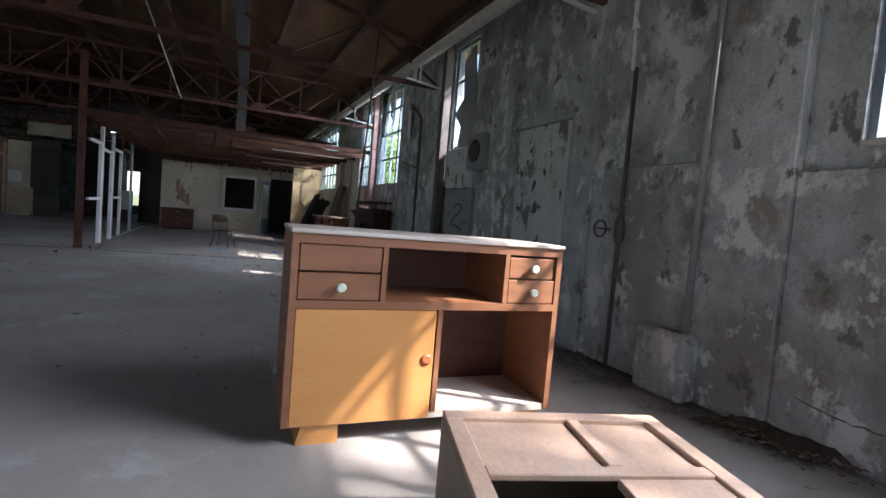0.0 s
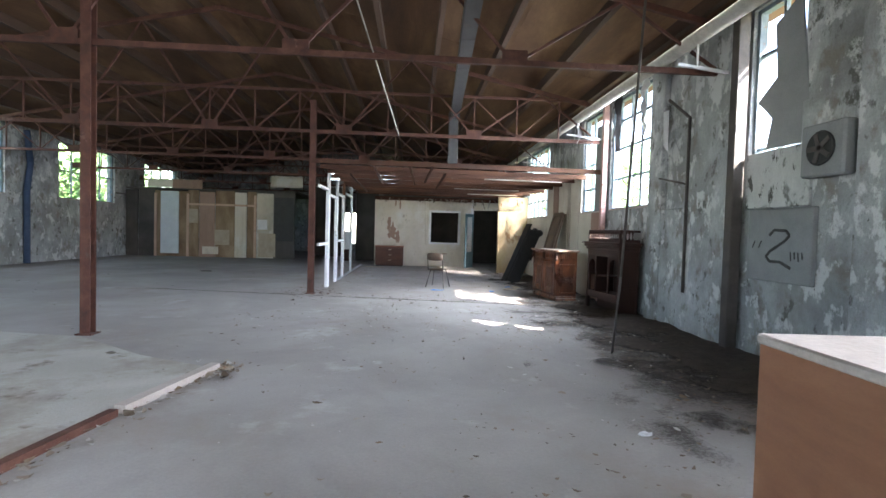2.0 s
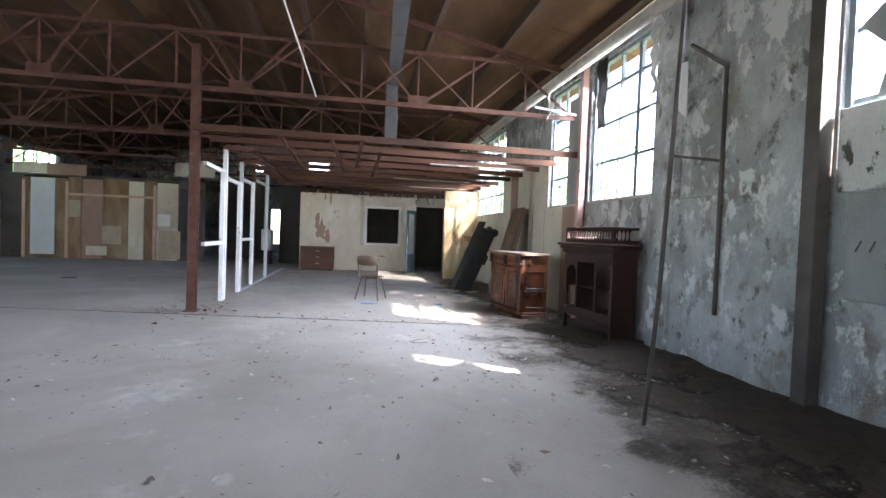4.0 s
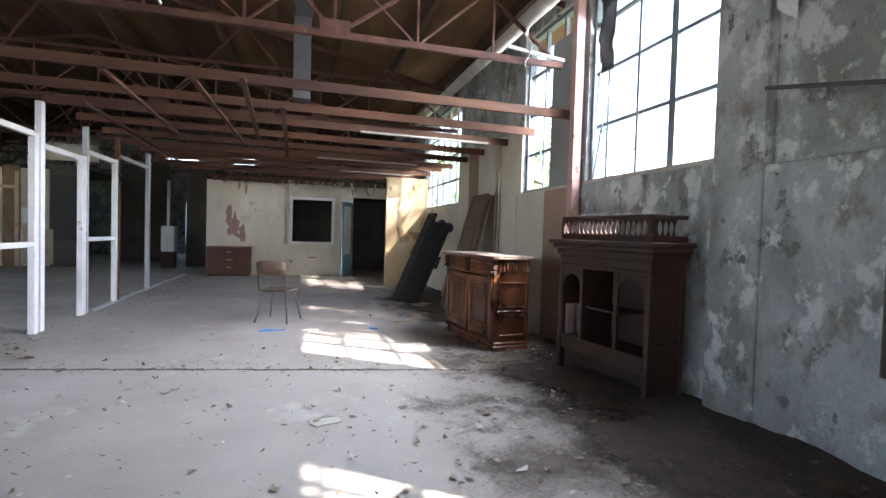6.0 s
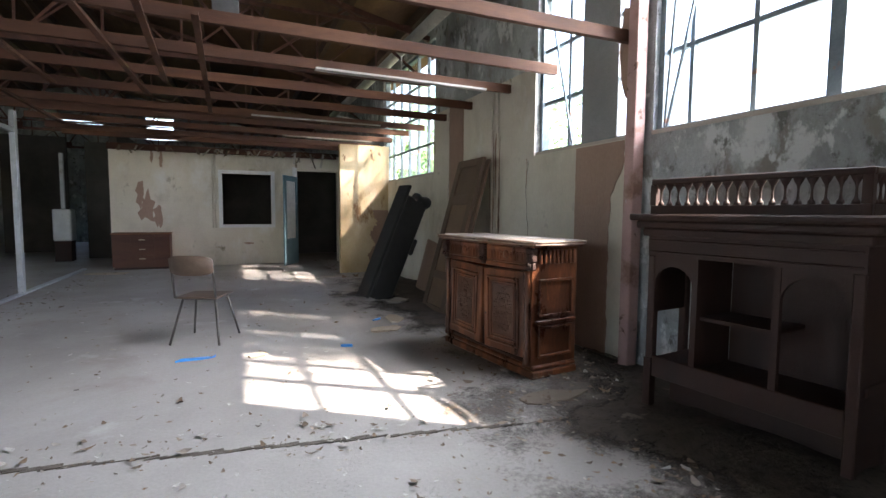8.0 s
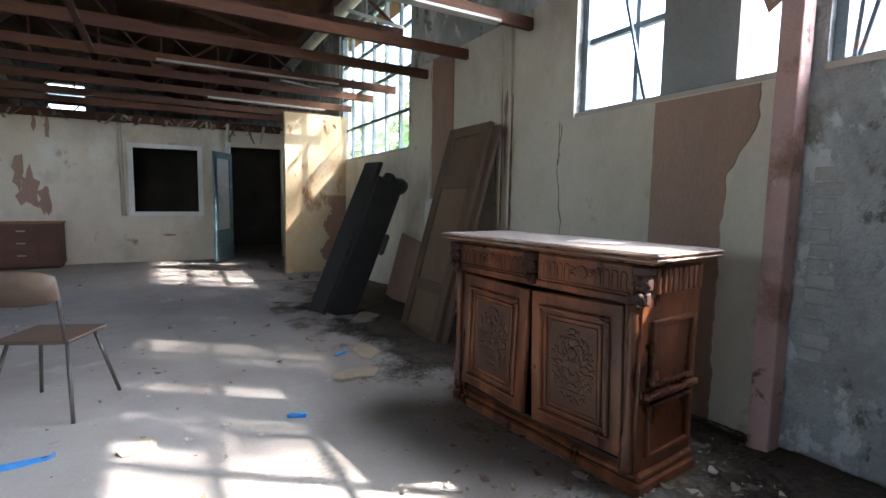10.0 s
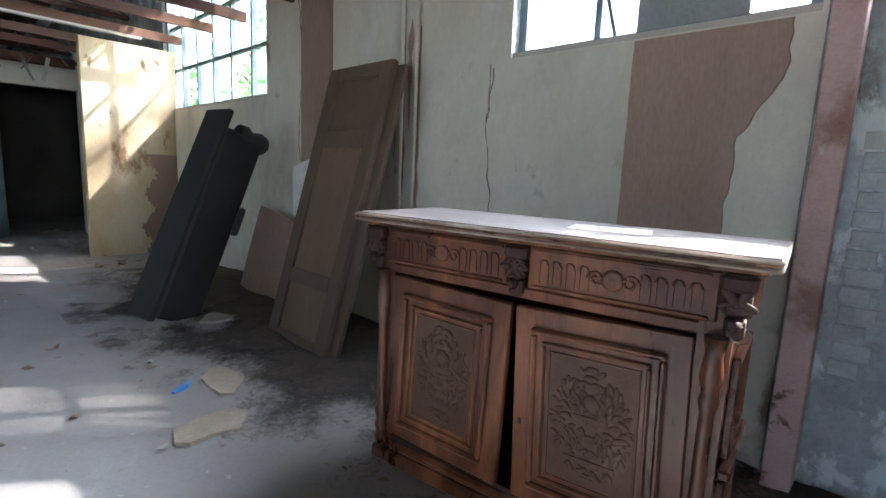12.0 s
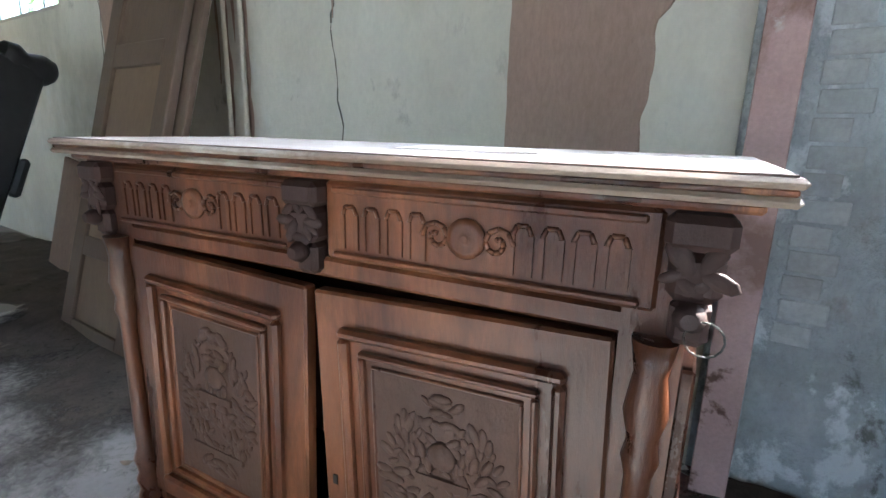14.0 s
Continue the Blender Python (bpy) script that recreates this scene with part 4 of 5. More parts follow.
part("door_leaf", B(-10.08, -9.36, -0.05, -0.01, 0.12, 2.58), M_PALEDOOR, t, "pale blue-white flush door leaf")
part("patch_board", B(-8.5, -8.0, -0.02, -0.002, 1.0, 1.4), M_BARE, t)
part("patch_board", B(-7.9, -7.3, -0.02, -0.002, 0.5, 1.1), M_CARD, t)
for x0, x1, z0, z1, mt in ((-8.95, -8.6, 1.35, 1.9, M_CARD), (-8.4, -7.75, 0.12, 0.42, M_CREAM), (-7.05, -6.75, 0.3, 1.75, M_CREAM), (-6.15, -5.75, 1.15, 1.55, M_WHITE), (-6.1, -5.4, 0.05, 1.0, M_CARD)):
    part("patch_board", B(x0, x1, -0.02, -0.002, z0, z1), mt, t)
# flat black sheet drawn in place of the shade inside an opening
part("opening_shadow_board", B(-5.45, -4.65, -0.018, -0.002, 0.7, 2.45), M_BLACK, t, "black sheet painting the shade in an opening")
part("fascia", B(-5.6, -4.3, -0.05, -0.01, 2.85, 3.3), M_CREAM, t)
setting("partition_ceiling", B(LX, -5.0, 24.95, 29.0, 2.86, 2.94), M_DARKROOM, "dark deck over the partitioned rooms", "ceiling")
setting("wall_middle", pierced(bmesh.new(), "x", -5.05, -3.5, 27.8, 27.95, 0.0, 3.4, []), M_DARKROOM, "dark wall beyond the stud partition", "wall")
solid("steel_stud", bar(bmesh.new(), (-3.0, 25.4, 0.0), (-3.0, 25.4, 2.7), 0.08), M_GALV, "grey steel stud in the dark passage", "stud")
solid("white_cabinet", B(-2.98, -2.6, 24.4, 24.8, 0.5, 1.27, 0.03), M_WHITE, "white metal cabinet in the dark passage", "cabinet")
solid("white_cabinet_stand", B(-2.96, -2.62, 24.42, 24.78, 0.0, 0.5, 0.01), M_DARKWOOD, "dark stand under a white cabinet", "stand")

# bricks laid bare beside the pink column
for k in range(13):
    z0 = 0.5 + 0.072 * k
    for a, b in (((12.72, 12.84),) if k % 2 else ((12.75, 12.845),)):
        ob = mesh_ob("brick", B(WX - 0.007, WX - 0.001, a + rnd.uniform(0, 0.008), b, z0 + 0.006, z0 + 0.068, 0.004), M_BRICK, wall_e)

# cracks in the cream lining
for y, z0, z1, s in ((14.58, 1.0, 1.84, 1), (16.75, 1.0, 2.75, 4)):
    r = random.Random(s)
    bm = bmesh.new()
    p = Vector((WX - 0.021, y, z1))
    while p.z > z0:
        q = Vector((WX - 0.021, y + r.uniform(-0.012, 0.012) + 0.03 * math.sin(p.z * 5), p.z - r.uniform(0.03, 0.07)))
        bar(bm, p, q, 0.003, r.uniform(0.002, 0.009))
        p = q
    tagged(mesh_ob("wall_crack", bm, M_DIRT), "jagged dark crack in the cream plaster", "crack", kind="structure")
r = random.Random(9)
bm = bmesh.new()
p = Vector((WX - 0.062, 2.95, 0.30))
while p.y > 1.5:
    q = Vector((WX - 0.062, p.y - r.uniform(0.03, 0.07), 0.27 + 0.02 * math.sin(p.y * 9) + r.uniform(-0.012, 0.012)))
    bar(bm, p, q, 0.004, r.uniform(0.003, 0.011))
    p = q
tagged(mesh_ob("wall_crack", bm, M_DIRT), "long dark crack along the foot of the plaster wall", "crack", kind="structure")

def mound(name, x0, x1, y0, y1, height, mat, label, seed, reach=0.5, cell=0.03):
    """A ragged drift, thick at x1 and breaking up into islands towards x0, that sinks into the floor."""
    bm = bmesh.new()
    nx, ny = int((x1 - x0) / cell), int((y1 - y0) / cell)
    rows = []
    for j in range(ny + 1):
        row = []
        for i in range(nx + 1):
            x, y, u, v = x0 + cell * i, y0 + cell * j, i / nx, j / ny
            n = noise.fractal(Vector((x * 1.3, y * 1.3, seed)), 0.7, 2.1, 6)
            h = u * min(1, 5 * v, 5 * (1 - v)) - (1 - reach) + 0.45 * n
            row.append((x, y, 0.003 + height * h if h > -0.15 else None))
        rows.append(row)
    made = {}

    def vert(i, j):
        if (i, j) not in made:
            made[i, j] = bm.verts.new(rows[j][i])
        return made[i, j]

    for j in range(ny):
        for i in range(nx):
            q = ((i, j), (i + 1, j), (i + 1, j + 1), (i, j + 1))
            if all(rows[b][a][2] is not None for a, b in q) and any(rows[b][a][2] > 0 for a, b in q):
                bm.faces.new([vert(*k) for k in q]).smooth = True
    return tagged(mesh_ob(name, bm, mat), label, "dirt", kind="stuff")


# real drifts along the wall, widened to paint the shaded floor by the hutch
mound("fine_silt", 1.3, WX - 0.03, 5.2, 14.6, 0.012, M_SILT, "thin brown silt near the wall, spread and darkened for shade too", 21, 0.85, 0.035)
mound("wall_dirt", 2.0, WX - 0.01, 5.8, 13.6, 0.075, M_DRIFT, "dark dirt drifted along the foot of the wall", 3, 0.8)
# reaches further than the dirt, painting the deep shade by the sideboard
mound("wall_dirt", 2.3, WX - 0.03, 14.0, 18.9, 0.05, M_DRIFT, "dirt and rubble behind the furniture, darkened for its shade too", 8, 0.97)
mound("wall_dirt", 3.0, WX - 0.1, -1.0, 6.0, 0.035, M_DRIFT, "dark dirt drifted along the foot of the wall", 12, 0.55)
mound("fine_silt", 1.9, WX - 0.03, 13.9, 19.6, 0.012, M_SILT, "thin brown silt round the furniture, darkened for its shade too", 27, 0.75, 0.035)
mound("wall_dirt", 3.6, WX - 0.07, 2.5, 3.4, 0.11, M_DRIFT, "heap of dark dirt and leaves against the wall", 33, 0.75, 0.02)

# ---- furniture ----
def panel_frame(x0, x1, z0, z1, w, th):
    """A flat picture-frame moulding in the x-z plane, proud of y = 0 towards -y."""
    bm = bmesh.new()
    for a, b, lo, hi in ((x0, x1, z0, z0 + w), (x0, x1, z1 - w, z1), (x0, x0 + w, z0 + w, z1 - w), (x1 - w, x1, z0 + w, z1 - w)):
        box(bm, a, b, -th, 0.0, lo, hi, min(w, th) * 0.35)
    return bm


# brown veneer kneehole cabinet, front facing -y
W, D = 1.45, 0.47
t = thing("writing_cabinet", pose(0.95, 3.63, 0, 0, 0, -3) @ Matrix.Diagonal((1.10, 1.22, 1.06, 1)), "brown veneer cabinet with drawers, a honey door and an open bay", "cabinet")
part("top", B(-0.008, W + 0.008, -0.012, D + 0.005, 1.045, 1.068, 0.005), M_DUST, t, "dusty cabinet top")
part("side_panel", B(0, 0.032, 0, D, 0.10, 1.045), M_DESK, t)
part("side_panel", B(W - 0.032, W, 0, D, 0.10, 1.045), M_DESK, t)
# back of the open bay, its shade put into the veneer colour
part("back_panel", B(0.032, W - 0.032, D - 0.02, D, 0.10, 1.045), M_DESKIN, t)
part("bottom", B(0.032, W - 0.032, 0.005, D - 0.02, 0.10, 0.135), M_DUST, t)
part("rail", B(0.032, W - 0.032, 0.0, 0.03, 1.0, 1.045), M_DESK, t)
part("rail", B(0.032, W - 0.032, 0.0, D - 0.02, 0.685, 0.725), M_DESK, t)
part("divider", B(0.425, 0.45, 0.0, D - 0.02, 0.725, 1.0), M_DESK, t)
part("divider", B(1.095, 1.12, 0.0, D - 0.02, 0.725, 1.0), M_DESK, t)
part("divider", B(0.735, 0.76, 0.0, D - 0.02, 0.135, 0.685), M_DESK, t)
for x0, x1, z0, z1, knob in ((0.036, 0.421, 0.868, 0.996, False), (0.036, 0.421, 0.728, 0.86, True), (1.124, W - 0.05, 0.868, 0.985, True), (1.124, W - 0.036, 0.728, 0.86, True)):
    dr = part("drawer", B(x0, x1, 0.004, 0.3, z0, z1, 0.004), M_DESK, t)
    if knob:
        xk, zk = (x0 + x1) / 2, (z0 + z1) / 2
        part("knob", lathe(bmesh.new(), [(0.01, 0), (0.01, 0.018), (0.022, 0.024), (0.024, 0.034), (0.017, 0.04)], pose(xk, 0.004, zk, 90, 0, 0)), M_KNOB, dr, "pale green round knob")
dr = part("door", B(0.034, 0.728, 0.003, 0.025, 0.10, 0.682, 0.003), M_ORANGE, t, "honey-coloured veneer door")
part("pull", lathe(bmesh.new(), [(0.03, 0), (0.03, 0.006), (0.016, 0.008)], pose(0.69, 0.003, 0.42, 90, 0, 0)), M_REDPULL, dr, "round orange-red finger pull")
for x in (0.07, 1.18):
    bm = bmesh.new()
    vs = [(x, 0.0), (x + 0.2, 0.0), (x + 0.2, 0.1), (x + 0.025, 0.1)]
    F = [bm.verts.new((a, 0.02, z)) for a, z in vs]
    K = [bm.verts.new((a, D - 0.04, z)) for a, z in vs]
    bm.faces.new(F)
    bm.faces.new(K[::-1])
    for i in range(4):
        bm.faces.new((F[i], K[i], K[(i + 1) % 4], F[(i + 1) % 4]))
    part("foot", bm, M_ORANGE, t)

# cabinet carcass lying on its back in the foreground
t = thing("fallen_cabinet", pose(1.48, 2.87, 0, 0, 0, -16), "raw wood cabinet lying on its back with panelled front upward", "cabinet")
L, Dp, H = 0.92, 0.95, 0.44
part("side_panel", B(0.0, 0.03, -Dp, 0.0, 0.0, H), M_CABSIDE, t)
part("side_panel", B(L - 0.03, L, -Dp, 0.0, 0.0, H), M_CABSIDE, t)
part("end_panel", B(0.03, L - 0.03, -0.03, 0.0, 0.0, H), M_CABSIDE, t)
part("end_panel", B(0.03, L - 0.03, -Dp, -Dp + 0.03, 0.0, H), M_CABSIDE, t)
part("back_panel", B(0.03, L - 0.03, -Dp + 0.03, -0.03, 0.0, 0.02), M_DESKIN, t)
bm = bmesh.new()
for a, b, c, d in ((0, L, -0.07, 0), (0, 0.07, -Dp, -0.07), (L - 0.07, L, -Dp, -0.07), (0.07, L - 0.07, -0.5, -0.44), (0.50, 0.55, -0.44, -0.07)):
    box(bm, a, b, c, d, H + 0.001, H + 0.025, 0.004)
part("face_frame", bm, M_PINKWOOD, t, "pinkish raw wood frame")
part("panel", B(0.07, 0.50, -0.44, -0.07, H - 0.02, H + 0.006), M_PINKWOOD, t)
part("panel", B(0.55, L - 0.07, -0.44, -0.07, H - 0.02, H + 0.006), M_PINKWOOD, t)
part("drawer", B(0.50, L - 0.07, -Dp + 0.05, -0.5, H - 0.02, H + 0.012, 0.004), M_PINKWOOD, t)

# carved mahogany sideboard against the east wall, front facing -x
def carve(bm, cx, cz, rx, rz, n, rng, y=0.0, size=0.02):
    """Low carved relief: curls and leaves about a centre."""
    for k in range(n):
        a = rng.uniform(0, 6.28)
        r = math.sqrt(rng.random())
        for sgn in (-1, 1):
            x, z = cx + sgn * abs(math.cos(a)) * r * rx, cz + math.sin(a) * r * rz
            m = pose(x, y, z, 90, 0, 0) @ pose(0, 0, 0, 0, 0, sgn * math.degrees(a) * 2)
            s = size * rng.uniform(0.6, 1.3)
            lathe(bm, [(s, 0.0), (s * 0.85, s * 0.25), (s * 0.35, s * 0.42)], m @ Matrix.Diagonal((1.5, 0.7, 0.7, 1)), 8)
    return bm


SW, SD = 1.30, 0.46
SB = pose(2.90, 14.23, 0.0, 0, 0, -83)
rng = random.Random(11)
t = thing("carved_sideboard", SB, "carved brown mahogany sideboard with a dusty moulded top", "sideboard")
for x in (0.03, SW - 0.055):
    part("side_panel", B(x, x + 0.025, 0.03, SD, 0.10, 1.005), M_MAHOG, t)
part("back_panel", B(0.055, SW - 0.055, SD - 0.02, SD, 0.10, 1.005), M_DARKWOOD, t)
part("floor_board", B(0.055, SW - 0.055, 0.03, SD - 0.02, 0.10, 0.12), M_DARKWOOD, t)
part("drawer_box", B(0.055, SW - 0.055, 0.031, SD - 0.02, 0.83, 1.005), M_DARKWOOD, t)
for x in (0.03, SW - 0.112):
    part("stile", B(x, x + 0.082, 0.006, 0.03, 0.10, 1.005), M_MAHOG, t)
bm = B(-0.06, SW + 0.06, -0.06, SD + 0.02, 1.038, 1.05, 0.005)
tp = part("top", bm, M_PALEEDGE, t, "stepped and moulded top")
part("top_moulding", B(-0.053, SW + 0.053, -0.053, SD + 0.015, 1.030, 1.038, 0.002), M_MAHOG, tp)
part("top_moulding", B(-0.058, SW + 0.058, -0.058, SD + 0.015, 1.018, 1.030, 0.005), M_PALEEDGE, tp)
part("top_moulding", B(-0.03, SW + 0.03, -0.03, SD, 1.005, 1.018, 0.004), M_MAHOG, tp)
part("dust_layer", B(-0.05, SW + 0.05, -0.05, SD + 0.01, 1.0505, 1.053), M_TOPDUST, tp, "thick pale dust on the top")
bm = B(0.0, SW, 0.0, SD, 0.0, 0.06, 0.01)
box(bm, 0.012, SW - 0.012, 0.012, SD, 0.06, 0.10, 0.012)
part("plinth", bm, M_MAHOG, t)
for k, (x0, x1) in enumerate(((0.07, SW / 2 - 0.035), (SW / 2 + 0.035, SW - 0.07))):
    d = part("drawer", B(x0, x1, 0.0, 0.03, 0.862, 1.0, 0.006), M_MAHOG, t)
    bm = bmesh.new()
    w = (x1 - x0)
    for j in range(11):
        if 4 <= j <= 6:
            continue
        x = x0 + w * (0.1 + 0.8 * j / 10)
        bar(bm, (x - 0.014, -0.001, 0.885), (x - 0.014, -0.001, 0.945), 0.008, 0.006)
        bar(bm, (x + 0.014, -0.001, 0.885), (x + 0.014, -0.001, 0.945), 0.008, 0.006)
        tube(bm, [(x - 0.014, -0.001, 0.945), (x - 0.008, -0.001, 0.959), (x + 0.008, -0.001, 0.959), (x + 0.014, -0.001, 0.945)], 0.004, 5)
    lathe(bm, [(0.032, 0), (0.032, 0.006), (0.02, 0.01), (0.012, 0.006), (0.006, 0.012)], pose((x0 + x1) / 2, 0.0, 0.93, 90, 0, 0), 16)
    for sg in (-1, 1):
        curl = [Vector(((x0 + x1) / 2 + sg * (0.05 + 0.026 * (1 - q / 14) * math.cos(q * 0.75)), -0.003, 0.928 + 0.026 * (1 - q / 14) * math.sin(q * 0.75))) for q in range(12)]
        tube(bm, curl, 0.0045, 5)
    box(bm, x0 + 0.02, x1 - 0.02, -0.008, 0.0, 0.98, 0.992, 0.003)
    box(bm, x0 + 0.02, x1 - 0.02, -0.008, 0.0, 0.868, 0.878, 0.003)
    part("carving", bm, M_MAHOG, d, "carved arcading with a round boss")
part("frieze_rail", B(0.03, SW - 0.03, 0.006, 0.03, 0.822, 0.86, 0.006), M_MAHOG, t)
for x in (0.03, SW / 2, SW - 0.03):
    bm = B(x - 0.04, x + 0.04, -0.035, 0.03, 0.955, 1.0, 0.01)
    box(bm, x - 0.032, x + 0.032, -0.028, 0.03, 0.89, 0.955, 0.012)
    box(bm, x - 0.024, x + 0.024, -0.018, 0.03, 0.83, 0.89, 0.01)
    carve(bm, x, 0.93, 0.03, 0.05, 7, rng, -0.026, 0.014)
    lathe(bm, [(0.016, 0.0), (0.02, 0.012), (0.01, 0.03)], pose(x, -0.02, 0.875, 90, 0, 0), 10)
    part("corbel", bm, M_DARKWOOD, t, "dark carved corbel")
door_z0, door_z1 = 0.15, 0.818
for k, (x0, x1, swing) in enumerate(((0.115, SW / 2 - 0.014, 2.1), (SW / 2 + 0.004, SW - 0.115, -2.1))):
    d = part("door", B(x0, x1, -0.005, 0.028, door_z0, door_z1, 0.005), M_MAHOG, t, "carved panelled door")
    part("moulding", panel_frame(x0 + 0.06, x1 - 0.06, door_z0 + 0.06, door_z1 - 0.06, 0.02, 0.024), M_MAHOG, d)
    part("moulding", panel_frame(x0 + 0.10, x1 - 0.10, door_z0 + 0.10, door_z1 - 0.10, 0.012, 0.017), M_MAHOG, d)
    part("panel_edge", panel_frame(x0 + 0.125, x1 - 0.125, door_z0 + 0.125, door_z1 - 0.125, 0.006, 0.010), M_MAHOG, d)
    bm = bmesh.new()
    cx, cz = (x0 + x1) / 2, (door_z0 + door_z1) / 2
    part("panel", B(x0 + 0.131, x1 - 0.131, -0.0075, -0.004, door_z0 + 0.131, door_z1 - 0.131), M_PANEL, d, "dull carved door panel")
    carve(bm, cx, cz, 0.12, 0.18, 110, rng, -0.0075, 0.011)
    bar(bm, (cx - 0.05, -0.008, cz + 0.02), (cx + 0.05, -0.008, cz + 0.02), 0.012, 0.016)
    bar(bm, (cx - 0.08, -0.008, cz - 0.12), (cx + 0.08, -0.008, cz - 0.12), 0.012, 0.014)
    lathe(bm, [(0.03, 0.0), (0.024, 0.006), (0.008, 0.009)], pose(cx, -0.0075, cz + 0.07, 90, 0, 0), 12)
    part("carving", bm, M_PANEL, d, "low carved relief of urn and leaves")["kind"] = "stuff"
    hinge = x0 if k == 0 else x1
    d.matrix_local = pose(hinge, 0, door_z1, 0, swing, 0) @ pose(-hinge, 0, -door_z1)
part("keyhole", B(SW / 2 + 0.04, SW / 2 + 0.05, -0.008, -0.004, 0.40, 0.42), M_BLACK, t)
prof = [(0.026, 0.10), (0.03, 0.13), (0.022, 0.15), (0.03, 0.18), (0.022, 0.2), (0.03, 0.24), (0.02, 0.27), (0.018, 0.62), (0.026, 0.65), (0.02, 0.68), (0.03, 0.72), (0.022, 0.78), (0.03, 0.83)]
for x in (0.065, SW - 0.065):
    part("turned_column", lathe(bmesh.new(), prof, pose(x, -0.005, 0)), M_MAHOG, t)
bm = bmesh.new()
for z0, z1 in ((0.16, 0.40), (0.47, 0.76)):
    for a, b, lo, hi in ((0.07, SD - 0.05, z0, z0 + 0.02), (0.07, SD - 0.05, z1 - 0.02, z1), (0.07, 0.09, z0, z1), (SD - 0.07, SD - 0.05, z0, z1)):
        box(bm, SW - 0.03, SW - 0.008, a, b, lo, hi, 0.004)
box(bm, SW - 0.03, SW + 0.004, 0.04, SD - 0.02, 0.42, 0.45, 0.006)
for k in range(9):
    box(bm, SW - 0.03, SW + 0.002, 0.06 + 0.042 * k, 0.085 + 0.042 * k, 0.875, 0.985, 0.006)
part("side_moulding", bm, M_MAHOG, t)
ring = [Vector((SW - 0.012 + math.cos(a) * 0.022, -0.045, 0.855 + math.sin(a) * 0.022)) for a in [i * math.pi / 7 for i in range(15)]]
part("ring_pull", tube(bmesh.new(), ring, 0.0014, 6), M_TUBE, t, "small metal ring")
solid("paper_scrap", box(bmesh.new(), -0.13, 0.13, -0.09, 0.09, 0, 0.0015, 0, SB @ pose(0.86, 0.24, 1.0535, 0, 0, 12)), M_DUST, "sheet of dusty card lying on the sideboard top", "card")

# dark hutch with a spindle gallery
HW, HD = 1.12, 0.38
t = thing("display_hutch", pose(3.45, 12.24, 0, 0, 0, -83) @ Matrix.Diagonal((1, 1, 1.028, 1)), "dark carved wooden hutch with a pierced gallery and open bays", "cabinet")
bm = B(-0.09, HW + 0.09, -0.09, HD, 1.185, 1.225, 0.01)
part("cornice", bm, M_DARKWOOD, t)
part("cornice_moulding", B(-0.06, HW + 0.06, -0.06, HD, 1.14, 1.185, 0.012), M_DARKWOOD, t)
part("cornice_moulding", B(-0.03, HW + 0.03, -0.03, HD, 1.09, 1.14, 0.01), M_DARKWOOD, t)
part("side_moulding", B(HW, HW + 0.012, 0.05, HD - 0.05, 0.42, 0.46, 0.004), M_DARKWOOD, t)
for z in (0.99, 1.06):
    part("bead", B(0.01, HW - 0.01, -0.012, 0.0, z, z + 0.012, 0.004), M_DARKWOOD, t)
part("frieze", B(0.0, HW, 0.0, 0.03, 0.97, 1.09), M_DARKWOOD, t)
part("top_board", B(0.0, HW, 0.03, HD, 1.05, 1.09), M_DARKWOOD, t)
for x in (0.0, HW - 0.05):
    part("post", B(x, x + 0.05, 0.0, 0.05, 0.02, 0.97, 0.006), M_DARKWOOD, t)
    part("side_panel", B(x + 0.01, x + 0.04, 0.05, HD, 0.0 if x else 0.62, 1.05), M_DARKWOOD, t)
    part("back_leg", B(x, x + 0.05, HD - 0.05, HD, 0.0, 1.05, 0.006), M_DARKWOOD, t)
for x in (0.30, 0.74):
    part("mullion", B(x, x + 0.035, 0.0, 0.03, 0.35, 0.97), M_DARKWOOD, t)
part("bay_partition", B(0.30, 0.33, 0.031, HD - 0.02, 0.34, 1.05), M_DARKWOOD, t)
part("front_rail", B(0.05, HW - 0.05, 0.0, 0.035, 0.22, 0.35, 0.006), M_DARKWOOD, t)
part("base_board", B(0.05, HW - 0.05, 0.035, HD, 0.31, 0.34), M_DARKWOOD, t)
part("back_board", B(0.335, HW - 0.05, HD - 0.02, HD, 0.34, 1.05), M_DARKWOOD, t)
part("skirt", B(0.05, HW - 0.05, 0.2, 0.22, 0.0, 0.31), M_DARKWOOD, t)
part("front_foot", B(0.0, 0.05, -0.01, 0.04, 0.0, 0.33), M_DARKWOOD, t)
for x0, x1 in ((0.05, 0.30), (0.775, HW - 0.05)):
    bm = bmesh.new()
    c, r = (x0 + x1) / 2, (x1 - x0) / 2
    cols = []
    for i in range(11):
        a = math.pi * i / 10
        x, z = c + math.cos(a) * r, 0.80 + math.sin(a) * r * 0.9
        cols.append([bm.verts.new(p) for p in ((x, 0.004, z), (x, 0.004, 0.97), (x, 0.024, 0.97), (x, 0.024, z))])
    for A, K in zip(cols, cols[1:]):
        for k in range(4):
            bm.faces.new((A[k], A[(k + 1) % 4], K[(k + 1) % 4], K[k]))
    bm.faces.new(cols[0])
    bm.faces.new(cols[-1][::-1])
    part("arch", bm, M_DARKWOOD, t)
for x0, x1, y0, y1 in ((0.0, HW, 0.0, 0.03), (0.0, 0.03, 0.03, HD), (HW - 0.03, HW, 0.03, HD)):
    part("gallery_rail", B(x0, x1, y0, y1, 1.225, 1.275, 0.004), M_DARKWOOD, t)
    part("gallery_rail", B(x0, x1, y0, y1, 1.40, 1.435, 0.006), M_DARKWOOD, t)
